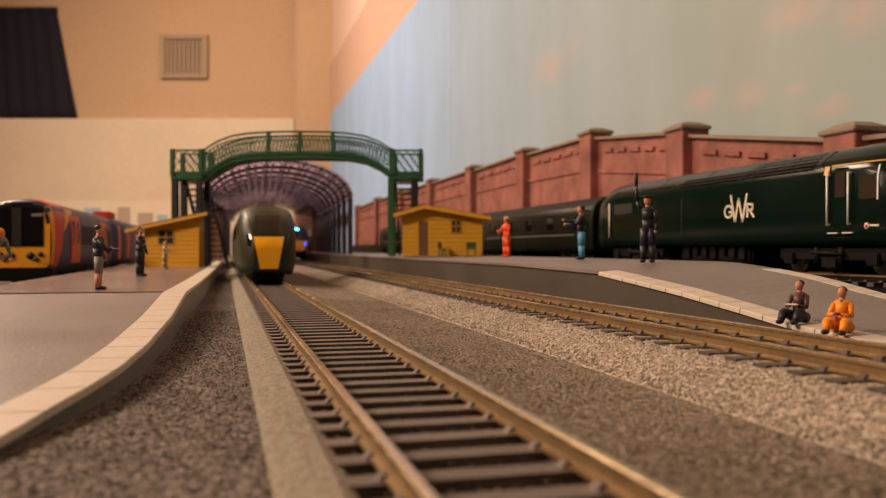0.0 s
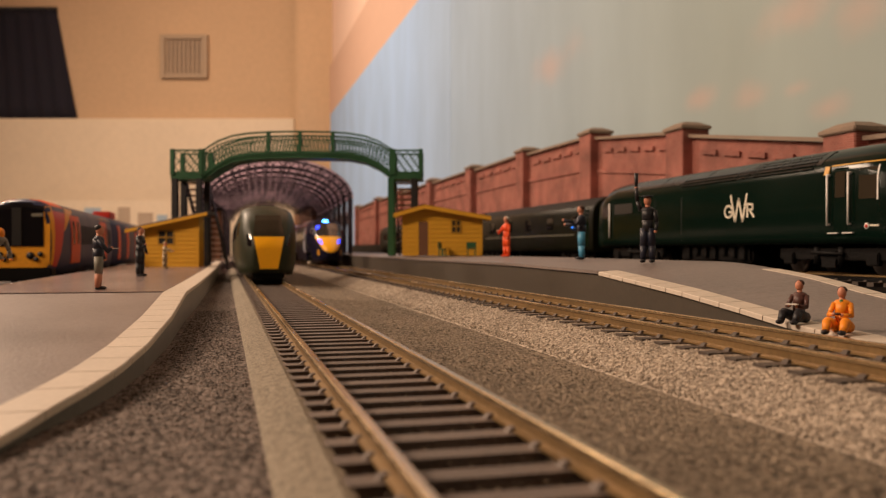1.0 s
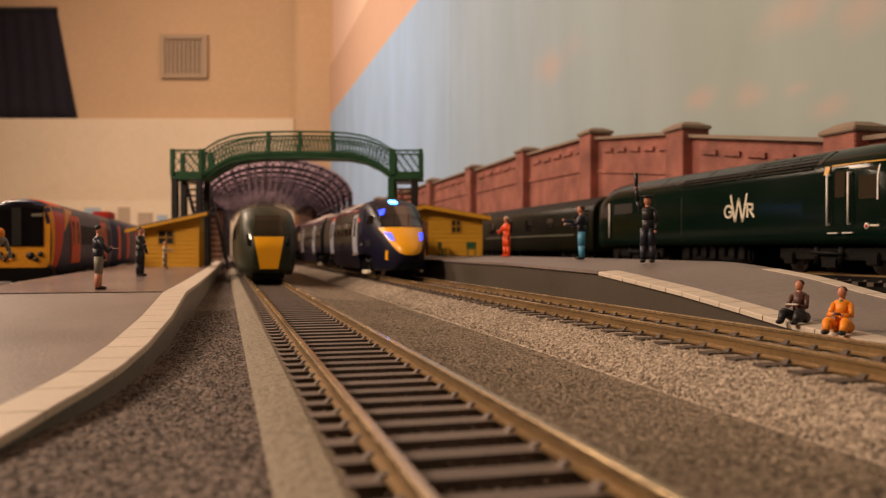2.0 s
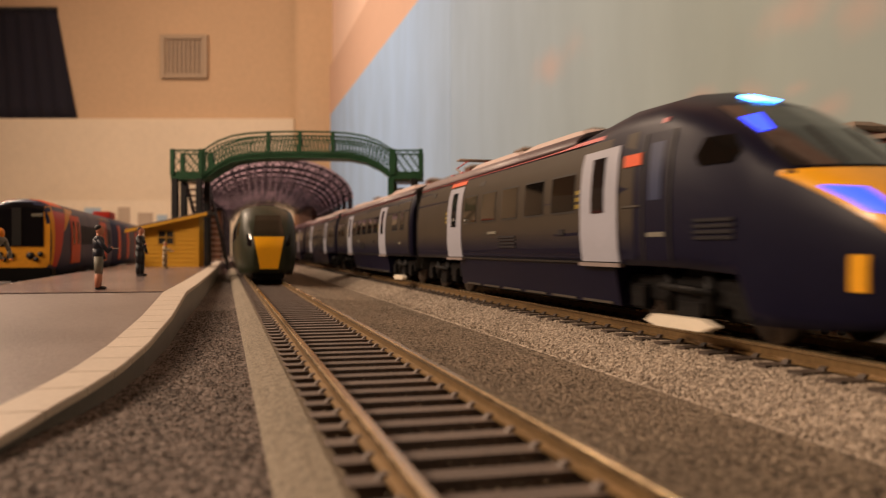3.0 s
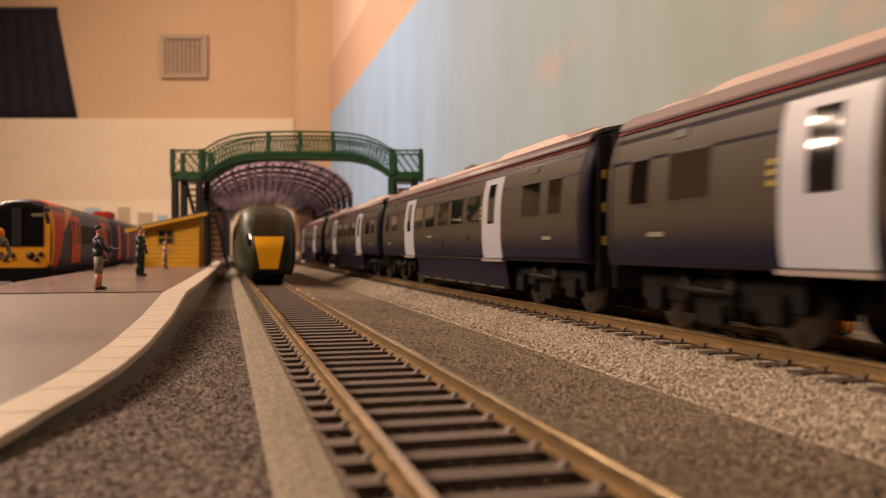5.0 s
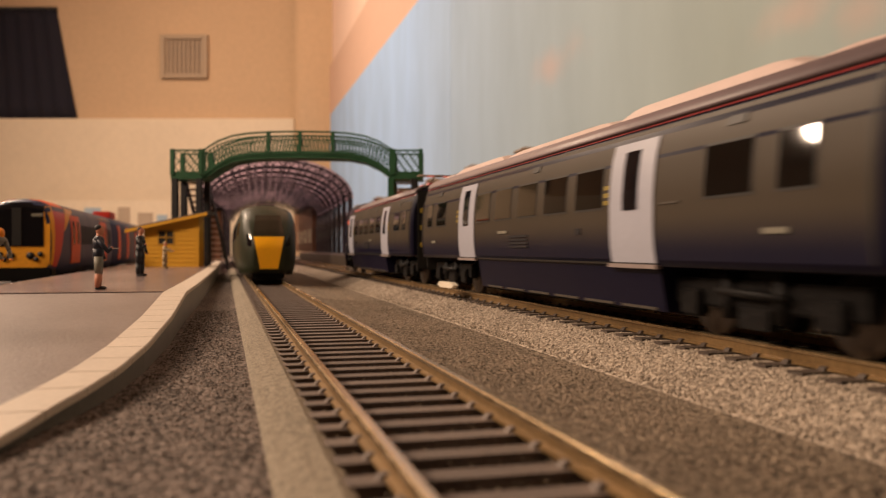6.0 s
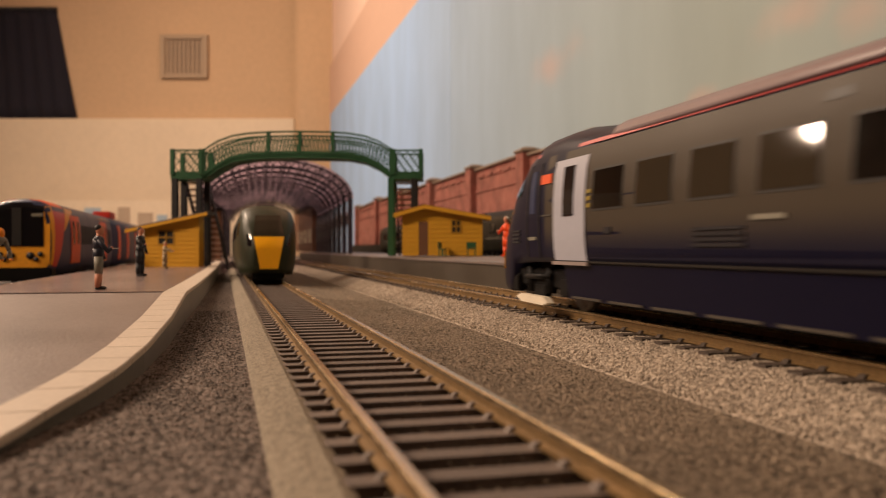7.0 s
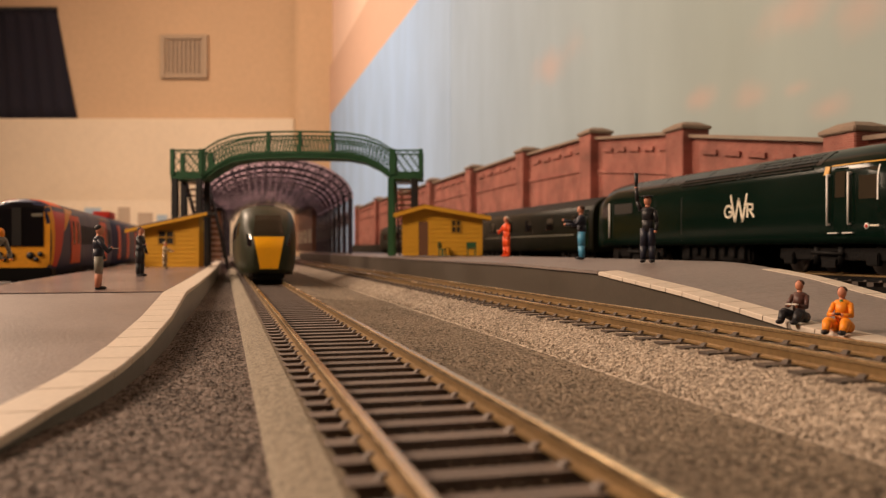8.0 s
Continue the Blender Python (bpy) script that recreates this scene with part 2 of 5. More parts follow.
M = {
    "ground": gravel("dark_grit", (0.034, 0.027, 0.024), (0.245, 0.20, 0.175), 1400, 0.5),
    "between": gravel("brown_grit", (0.058, 0.045, 0.034), (0.33, 0.265, 0.195), 1900, 0.4),
    "ballast": gravel("pale_ballast", (0.20, 0.165, 0.13), (0.56, 0.47, 0.375), 1700, 0.4),
    "strip": gravel("pale_foam", (0.15, 0.13, 0.10), (0.33, 0.285, 0.22), 2400, 0.2),
    "sleeper": mat("brown_plastic", (0.135, 0.108, 0.094), 0.65, vary=0.45, rand=0.3, scale=220, fine=1800, bump=0.2, bumpscale=1600),
    "sleeper_dark": mat("dark_brown_plastic", (0.065, 0.048, 0.038), 0.6, vary=0.35, rand=0.3, scale=200, bump=0.12, bumpscale=1500),
    "rail": mat("nickel_rail", (0.58, 0.44, 0.26), 0.24, 0.9, vary=0.4, scale=40),
    "rail_side": mat("tarnished_rail", (0.25, 0.16, 0.07), 0.4, 0.5, vary=0.3, scale=50),
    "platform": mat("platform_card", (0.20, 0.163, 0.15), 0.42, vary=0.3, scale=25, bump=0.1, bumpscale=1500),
    "deck": mat("platform_deck", (0.215, 0.165, 0.16), 0.2, vary=0.28, scale=40, bump=0.5, bumpscale=1000),
    "edge": mat("edging_slab", (0.58, 0.505, 0.42), 0.6, vary=0.12, rand=0.25, bump=0.06),
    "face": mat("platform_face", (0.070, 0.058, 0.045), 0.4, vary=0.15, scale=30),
    "face_pale": mat("platform_card_side", (0.17, 0.16, 0.145), 0.45, vary=0.15, scale=30),
    "wall": mat("tan_wall", (0.62, 0.44, 0.28), 0.85, vary=0.07, scale=4, fine=60),
    "wall_pale": mat("cream_board", (0.80, 0.68, 0.52), 0.8, vary=0.05, scale=5, fine=60),
    "wall_pink": mat("pink_plaster", (0.85, 0.63, 0.52), 0.85, vary=0.05, scale=3, fine=50),
    "trim_pink": mat("dusky_pink_board", (0.66, 0.45, 0.35), 0.85, vary=0.05, scale=3, fine=50),
    # Colours of unseen walls and ceiling, kept dull so less light bounces back.
    "wall_dim": mat("brown_plaster", (0.30, 0.21, 0.15), 0.9, vary=0.08, scale=3, fine=50),
    "ceil": mat("dull_ceiling", (0.50, 0.45, 0.40), 0.9, vary=0.04, scale=3, fine=40),
    "bs_blue": mat("printed_blue", (0.36, 0.46, 0.55), 0.7, vary=0.2, scale=12),
    "bs_stone": mat("printed_stone", (0.46, 0.36, 0.27), 0.7, vary=0.2, scale=12),
    "sky": sky_paint("painted_sky", 0.5, 1.8),
    "sky_far": sky_paint("painted_sky_blue", 0.6, 1.55),
    "brick": brick_paper("red_brick"),
    "coping": mat("stone_coping", (0.26, 0.19, 0.14), 0.7, vary=0.2),
    "navy_cloth": mat("navy_cloth", (0.012, 0.011, 0.022), 0.9, vary=0.2, scale=15),
    "vent": mat("vent_plastic", (0.42, 0.31, 0.21), 0.6, vary=0.08),
    "green_iron": mat("green_iron", (0.025, 0.10, 0.045), 0.45, vary=0.2),
    "black_iron": mat("black_iron", (0.012, 0.012, 0.014), 0.5, vary=0.2),
    "step": mat("stair_tread", (0.55, 0.38, 0.30), 0.6),
    "shed": mat("shed_frame", (0.035, 0.028, 0.045), 0.3, vary=0.2),
    "shed_pane": cloudy("shed_glazing", (0.84, 0.73, 0.81)),
    "yellow": mat("yellow_timber", (0.70, 0.36, 0.025), 0.5, vary=0.12, scale=60),
    "hut_roof": mat("ochre_roof", (0.46, 0.24, 0.02), 0.55, vary=0.15),
    "felt": mat("grey_felt", (0.10, 0.085, 0.07), 0.8, vary=0.25),
    "brown": mat("brown_timber", (0.16, 0.07, 0.035), 0.6, vary=0.2),
    "dark": mat("dark_void", (0.01, 0.009, 0.008), 0.6),
    "navy": mat("navy_paint", (0.0065, 0.0062, 0.020), 0.38, vary=0.12, scale=20, spec=0.13),
    "taupe": mat("grey_brown_paint", (0.062, 0.053, 0.043), 0.5, vary=0.10, scale=20, spec=0.35),
    "roof_grey": mat("roof_grey", (0.30, 0.25, 0.24), 0.4, vary=0.15),
    # Navy side; its grey-brown upper end is reflected light put into the colour.
    "fade": fade("painted_sheen", (0.0075, 0.0070, 0.021), (0.052, 0.0405, 0.028), 0.0145, 0.0225),
    "faint": mat("faint_mark", (0.021, 0.019, 0.022), 0.7, spec=0.2),
    "train_roof": mat("train_roof", (0.20, 0.155, 0.165), 0.42, vary=0.15),
    # Paler than the roof skin: the highlight on the fairings is in this colour.
    "roof_pod": mat("roof_pod", (0.50, 0.385, 0.35), 0.45, vary=0.12, bump=0.05),
    "red_line": mat("red_line", (0.50, 0.085, 0.085), 0.35),
    "door": mat("lilac_door", (0.40, 0.415, 0.49), 0.35, vary=0.06),
    "glass": glass("dark_glass", (0.006, 0.006, 0.008)),
    "window": glass("tinted_window", (0.005, 0.0045, 0.004), 0.04, 0.35),
    "blank": glass("smoked_pane", (0.034, 0.027, 0.018), 0.05, 0.35),
    "frame_line": mat("window_seal", (0.016, 0.014, 0.012), 0.5),
    # Yellow dulled to olive: the shade between coaches is put into the colour.
    "socket": mat("dulled_yellow", (0.36, 0.27, 0.035), 0.5),
    "nose_yellow": mat("warning_yellow", (0.92, 0.43, 0.006), 0.35, vary=0.05, coat=0.3),
    "orange": mat("orange_red", (0.75, 0.10, 0.02), 0.4),
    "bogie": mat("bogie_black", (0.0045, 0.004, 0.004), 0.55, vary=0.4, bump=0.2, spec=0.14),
    "steel": mat("wheel_steel", (0.13, 0.11, 0.10), 0.4, 0.7),
    "cream": mat("cream_mark", (0.75, 0.68, 0.55), 0.45),
    "light_blue": glow("blue_led", (0.02, 0.05, 1.0), 4.0),
    "light_cyan": glow("cyan_led", (0.035, 0.26, 1.0), 40.0),
    "green": mat("brunswick_green", (0.0022, 0.0092, 0.0058), 0.17, vary=0.15, scale=25, coat=0.03, spec=0.13),
    "green_grey": mat("coach_green", (0.0060, 0.0064, 0.0028), 0.4, vary=0.2, spec=0.14),
    "coach_roof": mat("coach_roof", (0.013, 0.011, 0.010), 0.6, vary=0.25, spec=0.15),
    "dusty_green": mat("dusty_green", (0.020, 0.025, 0.012), 0.42, vary=0.3, scale=90, spec=0.35),
    "loco_roof": mat("loco_roof", (0.011, 0.012, 0.012), 0.25, vary=0.2, coat=0.1, spec=0.25),
    "gold": mat("gold_line", (0.62, 0.33, 0.05), 0.4),
    "white": mat("white_rail", (0.82, 0.78, 0.74), 0.4),
    "blue": mat("blue_paint", (0.018, 0.030, 0.085), 0.42, vary=0.1, spec=0.35),
    "red": mat("red_paint", (0.58, 0.045, 0.03), 0.42, spec=0.3),
    "amber": mat("amber_paint", (0.82, 0.36, 0.03), 0.4, spec=0.3),
    "skin": mat("figure_skin", (0.55, 0.22, 0.13), 0.5),
    "f_black": mat("figure_black", (0.009, 0.009, 0.013), 0.5),
    "f_blue": mat("figure_blue", (0.05, 0.25, 0.42), 0.5),
    "f_navy": mat("figure_navy", (0.009, 0.012, 0.028), 0.5),
    "f_orange": mat("figure_orange", (0.85, 0.09, 0.01), 0.5),
    "f_amber": mat("figure_amber", (0.85, 0.27, 0.01), 0.5),
    "f_brown": mat("figure_brown", (0.085, 0.035, 0.028), 0.5),
    "f_grey": mat("figure_grey", (0.20, 0.19, 0.15), 0.5),
    "f_green": mat("figure_green", (0.05, 0.17, 0.03), 0.5),
    "f_tan": mat("figure_tan", (0.40, 0.30, 0.17), 0.5),
    "f_white": mat("figure_white", (0.75, 0.70, 0.62), 0.5),
    "hair": mat("figure_hair", (0.05, 0.02, 0.012), 0.6),
}


# ---------------------------------------------------------------- mesh tools, in millimetres
def box(bm, x0, x1, y0, y1, z0, z1, bev=0.0, mi=0):
    vs = [bm.verts.new((x, y, z)) for z in (z0, z1) for y in (y0, y1) for x in (x0, x1)]
    fs = [bm.faces.new([vs[i] for i in q]) for q in ((0, 2, 3, 1), (4, 5, 7, 6), (0, 1, 5, 4), (1, 3, 7, 5), (3, 2, 6, 7), (2, 0, 4, 6))]
    for f in fs:
        f.material_index = mi
    if bev:
        bmesh.ops.bevel(bm, geom=list({e for f in fs for e in f.edges}), offset=bev, segments=2, affect="EDGES")


def prism(bm, pts, y0, y1, mi=0):
    """A polygon of (x, z) drawn out along y."""
    a = [bm.verts.new((x, y0, z)) for x, z in pts]
    b = [bm.verts.new((x, y1, z)) for x, z in pts]
    n = len(pts)
    fs = [bm.faces.new(a), bm.faces.new(b[::-1])] + [bm.faces.new((a[i], b[i], b[(i + 1) % n], a[(i + 1) % n])) for i in range(n)]
    for f in fs:
        f.material_index = mi


def prism_x(bm, pts, x0, x1):
    """A polygon of (y, z) drawn out along x."""
    a = [bm.verts.new((x0, y, z)) for y, z in pts]
    b = [bm.verts.new((x1, y, z)) for y, z in pts]
    n = len(pts)
    bm.faces.new(a); bm.faces.new(b[::-1])
    for i in range(n):
        bm.faces.new((a[i], b[i], b[(i + 1) % n], a[(i + 1) % n]))


def bar(bm, p, q, r=1.0, r2=None, n=8, mi=0):
    """A round bar from p to q."""
    p, q = Vector(p), Vector(q)
    r2 = r if r2 is None else r2
    d = (q - p).normalized()
    u = d.orthogonal().normalized()
    w = d.cross(u)
    a, b = [], []
    for i in range(n):
        o = u * math.cos(2 * math.pi * i / n) + w * math.sin(2 * math.pi * i / n)
        a.append(bm.verts.new(p + o * r)); b.append(bm.verts.new(q + o * r2))
    fs = [bm.faces.new((a[i], a[(i + 1) % n], b[(i + 1) % n], b[i])) for i in range(n)]
    fs += [bm.faces.new(a[::-1]), bm.faces.new(b)]
    for f in fs:
        f.material_index, f.smooth = mi, True


def strip(bm, p, q, w, d):
    """A flat bar in the x-z plane from p to q, w wide and d thick."""
    p, q = Vector(p), Vector(q)
    t = (q - p).normalized()
    s = Vector((-t.z, 0, t.x)) * (w / 2)
    e = Vector((0, d / 2, 0))
    vs = [bm.verts.new(v) for v in (p - s - e, q - s - e, q + s - e, p + s - e, p - s + e, q - s + e, q + s + e, p + s + e)]
    for f in ((0, 1, 2, 3), (7, 6, 5, 4), (0, 4, 5, 1), (1, 5, 6, 2), (2, 6, 7, 3), (3, 7, 4, 0)):
        bm.faces.new([vs[i] for i in f])


def ball(bm, c, r, mi=0, sx=1.0, sy=1.0, sz=1.0):
    g = bmesh.ops.create_uvsphere(bm, u_segments=12, v_segments=8, radius=r)
    for v in g["verts"]:
        v.co = Vector((v.co.x * sx, v.co.y * sy, v.co.z * sz)) + Vector(c)
    for f in {f for v in g["verts"] for f in v.link_faces}:
        f.material_index, f.smooth = mi, True


def loft(bm, rings, smooth=True, closed=True):
    vs = [[bm.verts.new(p) for p in r] for r in rings]
    n = len(vs[0])
    for a, b in zip(vs, vs[1:]):
        for i in range(n if closed else n - 1):
            f = bm.faces.new((a[i], a[(i + 1) % n], b[(i + 1) % n], b[i]))
            f.smooth = smooth
    if closed:
        bm.faces.new(vs[0][::-1]); bm.faces.new(vs[-1])


def finish(bm):
    bmesh.ops.recalc_face_normals(bm, faces=bm.faces)
    for v in bm.verts:
        v.co *= K


def mesh_of(name, bm, *mats):
    finish(bm)
    me = bpy.data.meshes.new(name)
    bm.to_mesh(me); bm.free()
    for m in mats:
        me.materials.append(m)
    return me


def part(name, bm, material, parent, label=""):
    ob = new(name, mesh_of(name, bm, *(material if isinstance(material, (list, tuple)) else (material,))))
    ob.parent = parent
    if label:
        tagged(ob, label)
    return ob


def share(name, me, parent, x=0, y=0, z=0, rz=0.0):
    ob = new(name, me)
    ob.parent = parent
    ob.matrix_basis = pose(x * K, y * K, z * K, 0, 0, rz)
    return ob


def thing(name, x, y, z, rz, label, category, group="", kind=""):
    ob = new(name)
    ob.empty_display_size = 0.01
    ob.matrix_basis = pose(x * K, y * K, z * K, 0, 0, rz)
    return tagged(ob, label, category, group, kind)


def solid(name, bm, material, label, category, kind="", group="", x=0, y=0, z=0, rz=0.0):
    ob = new(name, mesh_of(name, bm, *(material if isinstance(material, (list, tuple)) else (material,))))
    ob.matrix_basis = pose(x * K, y * K, z * K, 0, 0, rz)
    return tagged(ob, label, category, group, kind)


def lerp(table, s):
    """Straight-line reading of a table of (s, value)."""
    for (a, u), (b, v) in zip(table, table[1:]):
        if s <= b:
            k = max(0.0, (s - a) / (b - a))
            return u + (v - u) * k
    return table[-1][1]


# ---------------------------------------------------------------- room
NEAR, FAR, LEFT, RIGHT = -2600, 3450, -1500, 345

bm = bmesh.new(); box(bm, LEFT, RIGHT + 40, NEAR, FAR, -20, 0)
solid("ground", bm, M["ground"], "baseboard covered in dark grey model grit", "baseboard", "structure")
bm = bmesh.new(); box(bm, LEFT - 60, RIGHT + 60, NEAR - 60, FAR, -960, -900)
solid("floor", bm, M["brown"], "plain brown room floor below the baseboard", "floor", "structure")
# Ceiling out of view, added to close the room; dull against bounced light.
bm = bmesh.new(); box(bm, LEFT - 60, RIGHT + 60, NEAR - 60, FAR, CEILING, CEILING + 40)
solid("ceiling", bm, M["ceil"], "unseen ceiling over the room, dulled to limit bounced light", "ceiling", "structure")
bm = bmesh.new(); box(bm, RIGHT, RIGHT + 60, NEAR, FAR, -900, CEILING)
solid("wall_east", bm, M["wall_pink"], "pink-lit plaster wall behind the painted sky board", "wall", "structure")
# West and south walls, out of view, added to close the room; brown against bounce.
bm = bmesh.new(); box(bm, LEFT - 60, LEFT, NEAR, FAR, -900, CEILING)
solid("wall_west", bm, M["wall_dim"], "unseen side wall of the room, brown to limit bounced light", "wall", "structure")
bm = bmesh.new(); box(bm, LEFT - 60, RIGHT + 60, NEAR - 60, NEAR, -900, CEILING)
solid("wall_south", bm, M["wall_dim"], "unseen wall behind the layout, brown to limit bounced light", "wall", "structure")
# the far wall stands askew to the tracks
FX, FY = 724.7, 2808.0
UNIT = 1.9595                  # millimetres to one unit of the end wall's drawing
bm = bmesh.new(); box(bm, -2420, -345, 0, 60, -900, CEILING)
solid("wall_north", bm, M["wall"], "tan plaster end wall in soft focus", "wall", "structure", "", FX, FY, 0, TURN)
bm = bmesh.new(); box(bm, -2300, (524 - 784) * UNIT, -40, -4, 0, EYE + 228 * UNIT, 2)
solid("end_board", bm, M["wall_pale"], "pale cream board standing along the end wall", "board", "", "", FX, FY, 0, TURN)

# Added block: its rounded shape gives the soft shading in the corner.
bm = bmesh.new(); box(bm, (527 - 784) * UNIT, (603 - 784) * UNIT, -70, -1, -800, CEILING - 1, 14)
solid("corner_block", bm, M["wall"], "rounded tan block added for the corner's change of shade", "boxing", "structure", "", FX, FY, 0, TURN)
bm = bmesh.new(); box(bm, RIGHT - 9, RIGHT - 0.5, NEAR + 20, 2900, 472, 640, 1.5)
solid("trim", bm, M["trim_pink"], "pink-painted board above the sky board", "trim", "structure")
bm = bmesh.new(); box(bm, 330, RIGHT - 2, NEAR + 20, 1234, 0.4, 470, 1)
solid("backdrop", bm, M["sky"], "hand-painted grey-green sky board with soft peach clouds", "backdrop", "structure")
bm = bmesh.new(); box(bm, 331.5, RIGHT - 2, 1239, 2780, 0.4, 470, 1)
solid("backdrop", bm, M["sky_far"], "hand-painted pale blue sky board with streaky brush marks", "backdrop", "structure")


def backscene():
    t = thing("low_backscene", FX, FY, 0, TURN, "low printed backscene of pale buildings and blue sky", "backscene")
    q = 1.824
    bm = bmesh.new(); box(bm, -1500, (318 - 784) * q, -200, -190, 0.2, EYE + 86 * q, 1); part("board", bm, M["wall_pale"], t)
    rng = random.Random(4)
    x = -1480.0
    while x < (300 - 784) * q:
        w = rng.uniform(25, 70)
        h = rng.uniform(50, 84) * q
        bm = bmesh.new(); box(bm, x, min(x + w, (316 - 784) * q), -203, -200.5, 1, EYE + h); part("printed_panel", bm, M[rng.choice(["bs_blue", "bs_blue", "bs_stone", "wall_pale"])], t)
        x += w + rng.uniform(2, 30)


def vent():
    t = thing("wall_vent", FX, FY, 0, TURN, "square tan plastic wall vent with slats", "vent")
    x0, x1, z0, z1 = (286 - 784) * UNIT, (369 - 784) * UNIT, EYE + (441 - 140) * UNIT, EYE + (441 - 63) * UNIT
    bm = bmesh.new()
    for a in ((x0, x0 + 16, z0, z1), (x1 - 16, x1, z0, z1), (x0 + 16, x1 - 16, z0, z0 + 16), (x0 + 16, x1 - 16, z1 - 16, z1)):
        box(bm, a[0], a[1], -16, -1, a[2], a[3], 1.5)
    part("frame", bm, M["vent"], t)
    bm = bmesh.new(); box(bm, x0 + 16, x1 - 16, -3, -1, z0 + 16, z1 - 16); part("backing", bm, M["coping"], t)
    n = 9
    bm = bmesh.new(); box(bm, -4, 4, -9, -3, z0 + 16, z1 - 16)
    me = mesh_of("slat", bm, M["vent"])
    for i in range(n):
        share("slat", me, t, x0 + 22 + i * (x1 - x0 - 44) / (n - 1))


vent()
backscene()


def blind():
    t = thing("hanging_cloth", FX, FY, 0, TURN, "dark navy cloth hanging on the end wall", "cloth")
    bm = bmesh.new()
    zt, zb = EYE + (441 - 18) * UNIT, EYE + (441 - 211) * UNIT
    rows = []
    for k in range(9):
        z = zt + (zb - zt) * k / 8
        xr = ((101 + 39 * k / 8) - 784) * UNIT
        ring = []
        for i in range(41):
            x = -1850 + (xr + 1850) * i / 40
            ring.append((x, -14 - 6 * math.sin(i * 1.7 + 0.4 * k), z))
        for i in range(40, -1, -1):
            x = -1850 + (xr + 1850) * i / 40
            ring.append((x, -8 - 6 * math.sin(i * 1.7 + 0.4 * k), z))
        rows.append(ring)
    loft(bm, rows)
    part("cloth", bm, M["navy_cloth"], t)
    bm = bmesh.new(); bar(bm, (-1860, -14, zt), ((104 - 784) * UNIT, -14, zt), 7)
    part("rod", bm, M["black_iron"], t)


blind()

# ---------------------------------------------------------------- track beds
MID_X, JAV_X = 24.0, 96.5
MID_TILT = 0.2                # the middle line bears a touch to the left
MID_Z, JAV_Z = 2.0, 4.8        # tops of the sleepers


def sheet(bm, rows, thick=None):
    """A surface through rows of points (each row across), with smooth joints."""
    vs = [[bm.verts.new(p) for p in r] for r in rows]
    for a, b in zip(vs, vs[1:]):
        for i in range(len(a) - 1):
            bm.faces.new((a[i], a[i + 1], b[i + 1], b[i]))


bm = bmesh.new()
prism(bm, [(67, 0.02), (71, 1.6), (78, 3.6), (82.5, 4.5), (112, 4.4), (114, 2.0), (114, 0.02)], NEAR + 30, 2700)
solid("trackbed", bm, M["ballast"], "raised bed of pale grey ballast under the outer track", "track bed", "structure")
bm = bmesh.new()
prism(bm, [(34.6, 0.02), (34.6, 2.0), (37, 2.2), (46, 1.1), (58, 0.6), (65.9, 0.55), (65.9, 0.02)], NEAR + 30, 2700)
solid("trackbed", bm, M["between"], "brown grit strip between the two tracks", "track bed", "structure")


bm = bmesh.new()
prism(bm, [(4.4, 0.02), (5.2, 1.0), (7.6, 1.9), (9.8, 2.35), (11.2, 1.6), (11.0, 0.02)], -600, 1400)
solid("trackbed", bm, M["strip"], "pale foam ballast strip beside the middle track", "track bed", "structure", rz=MID_TILT)


# ---------------------------------------------------------------- tracks
def sleeper_mesh(material):
    bm = bmesh.new()
    box(bm, -15, 15, -1.7, 1.7, -1.7, 0)
    for r in (-8.9, 8.9):
        for s in (-1, 1):
            c = r + s * 1.2
            vs = [bm.verts.new(p) for p in ((c - 0.6, -0.8, 0), (c + 0.6, -0.8, 0), (c + 0.6, 0.8, 0), (c - 0.6, 0.8, 0),
                                            (c - s * 0.3 - 0.3, -0.6, 0.6), (c - s * 0.3 + 0.3, -0.6, 0.6), (c - s * 0.3 + 0.3, 0.6, 0.6), (c - s * 0.3 - 0.3, 0.6, 0.6))]
            for f in ((4, 5, 6, 7), (0, 1, 5, 4), (1, 2, 6, 5), (2, 3, 7, 6), (3, 0, 4, 7)):
                bm.faces.new([vs[i] for i in f])
    return mesh_of("sleeper", bm, material)


SLEEPER, DARK_SLEEPER = sleeper_mesh(M["sleeper"]), sleeper_mesh(M["sleeper_dark"])
RAIL = [(-1.0, 0), (1.0, 0), (1.0, 0.35), (0.3, 0.6), (0.3, 1.65), (0.6, 1.85), (0.6, 2.35), (0.42, 2.5), (-0.42, 2.5), (-0.6, 2.35), (-0.6, 1.85), (-0.3, 1.65), (-0.3, 0.6), (-1.0, 0.35)]


def track(x, z, rz, y0, y1, ys, pitch, label, darkened=False):
    t = thing("railway_track", x, 0, z, rz, label, "model track")
    for r in (-8.95, 8.95):
        bm = bmesh.new(); prism(bm, [(r + a, b) for a, b in RAIL], y0, y1)
        for f in bm.faces:
            f.material_index = 1 if f.calc_center_median().z > 2.0 else 0
        # Under the locomotive the rails take bogie black: shade put into the colour.
        part("rail", bm, [M["bogie"], M["rail_side"]] if darkened else [M["rail_side"], M["rail"]], t, "rail coloured dark for the shade under the locomotive" if darkened else "worn brassy nickel-silver rail")
    n = 0
    y = ys
    while y < y1 and n < 300:
        share("sleeper", DARK_SLEEPER if z > 3 else SLEEPER, t, random.uniform(-0.15, 0.15), y, 0, random.uniform(-0.5, 0.5))
        y += pitch; n += 1
    return t


track(MID_X, MID_Z, MID_TILT, -600, 1500, 20, 7.9, "model railway track with dark brown sleepers, set in grit")
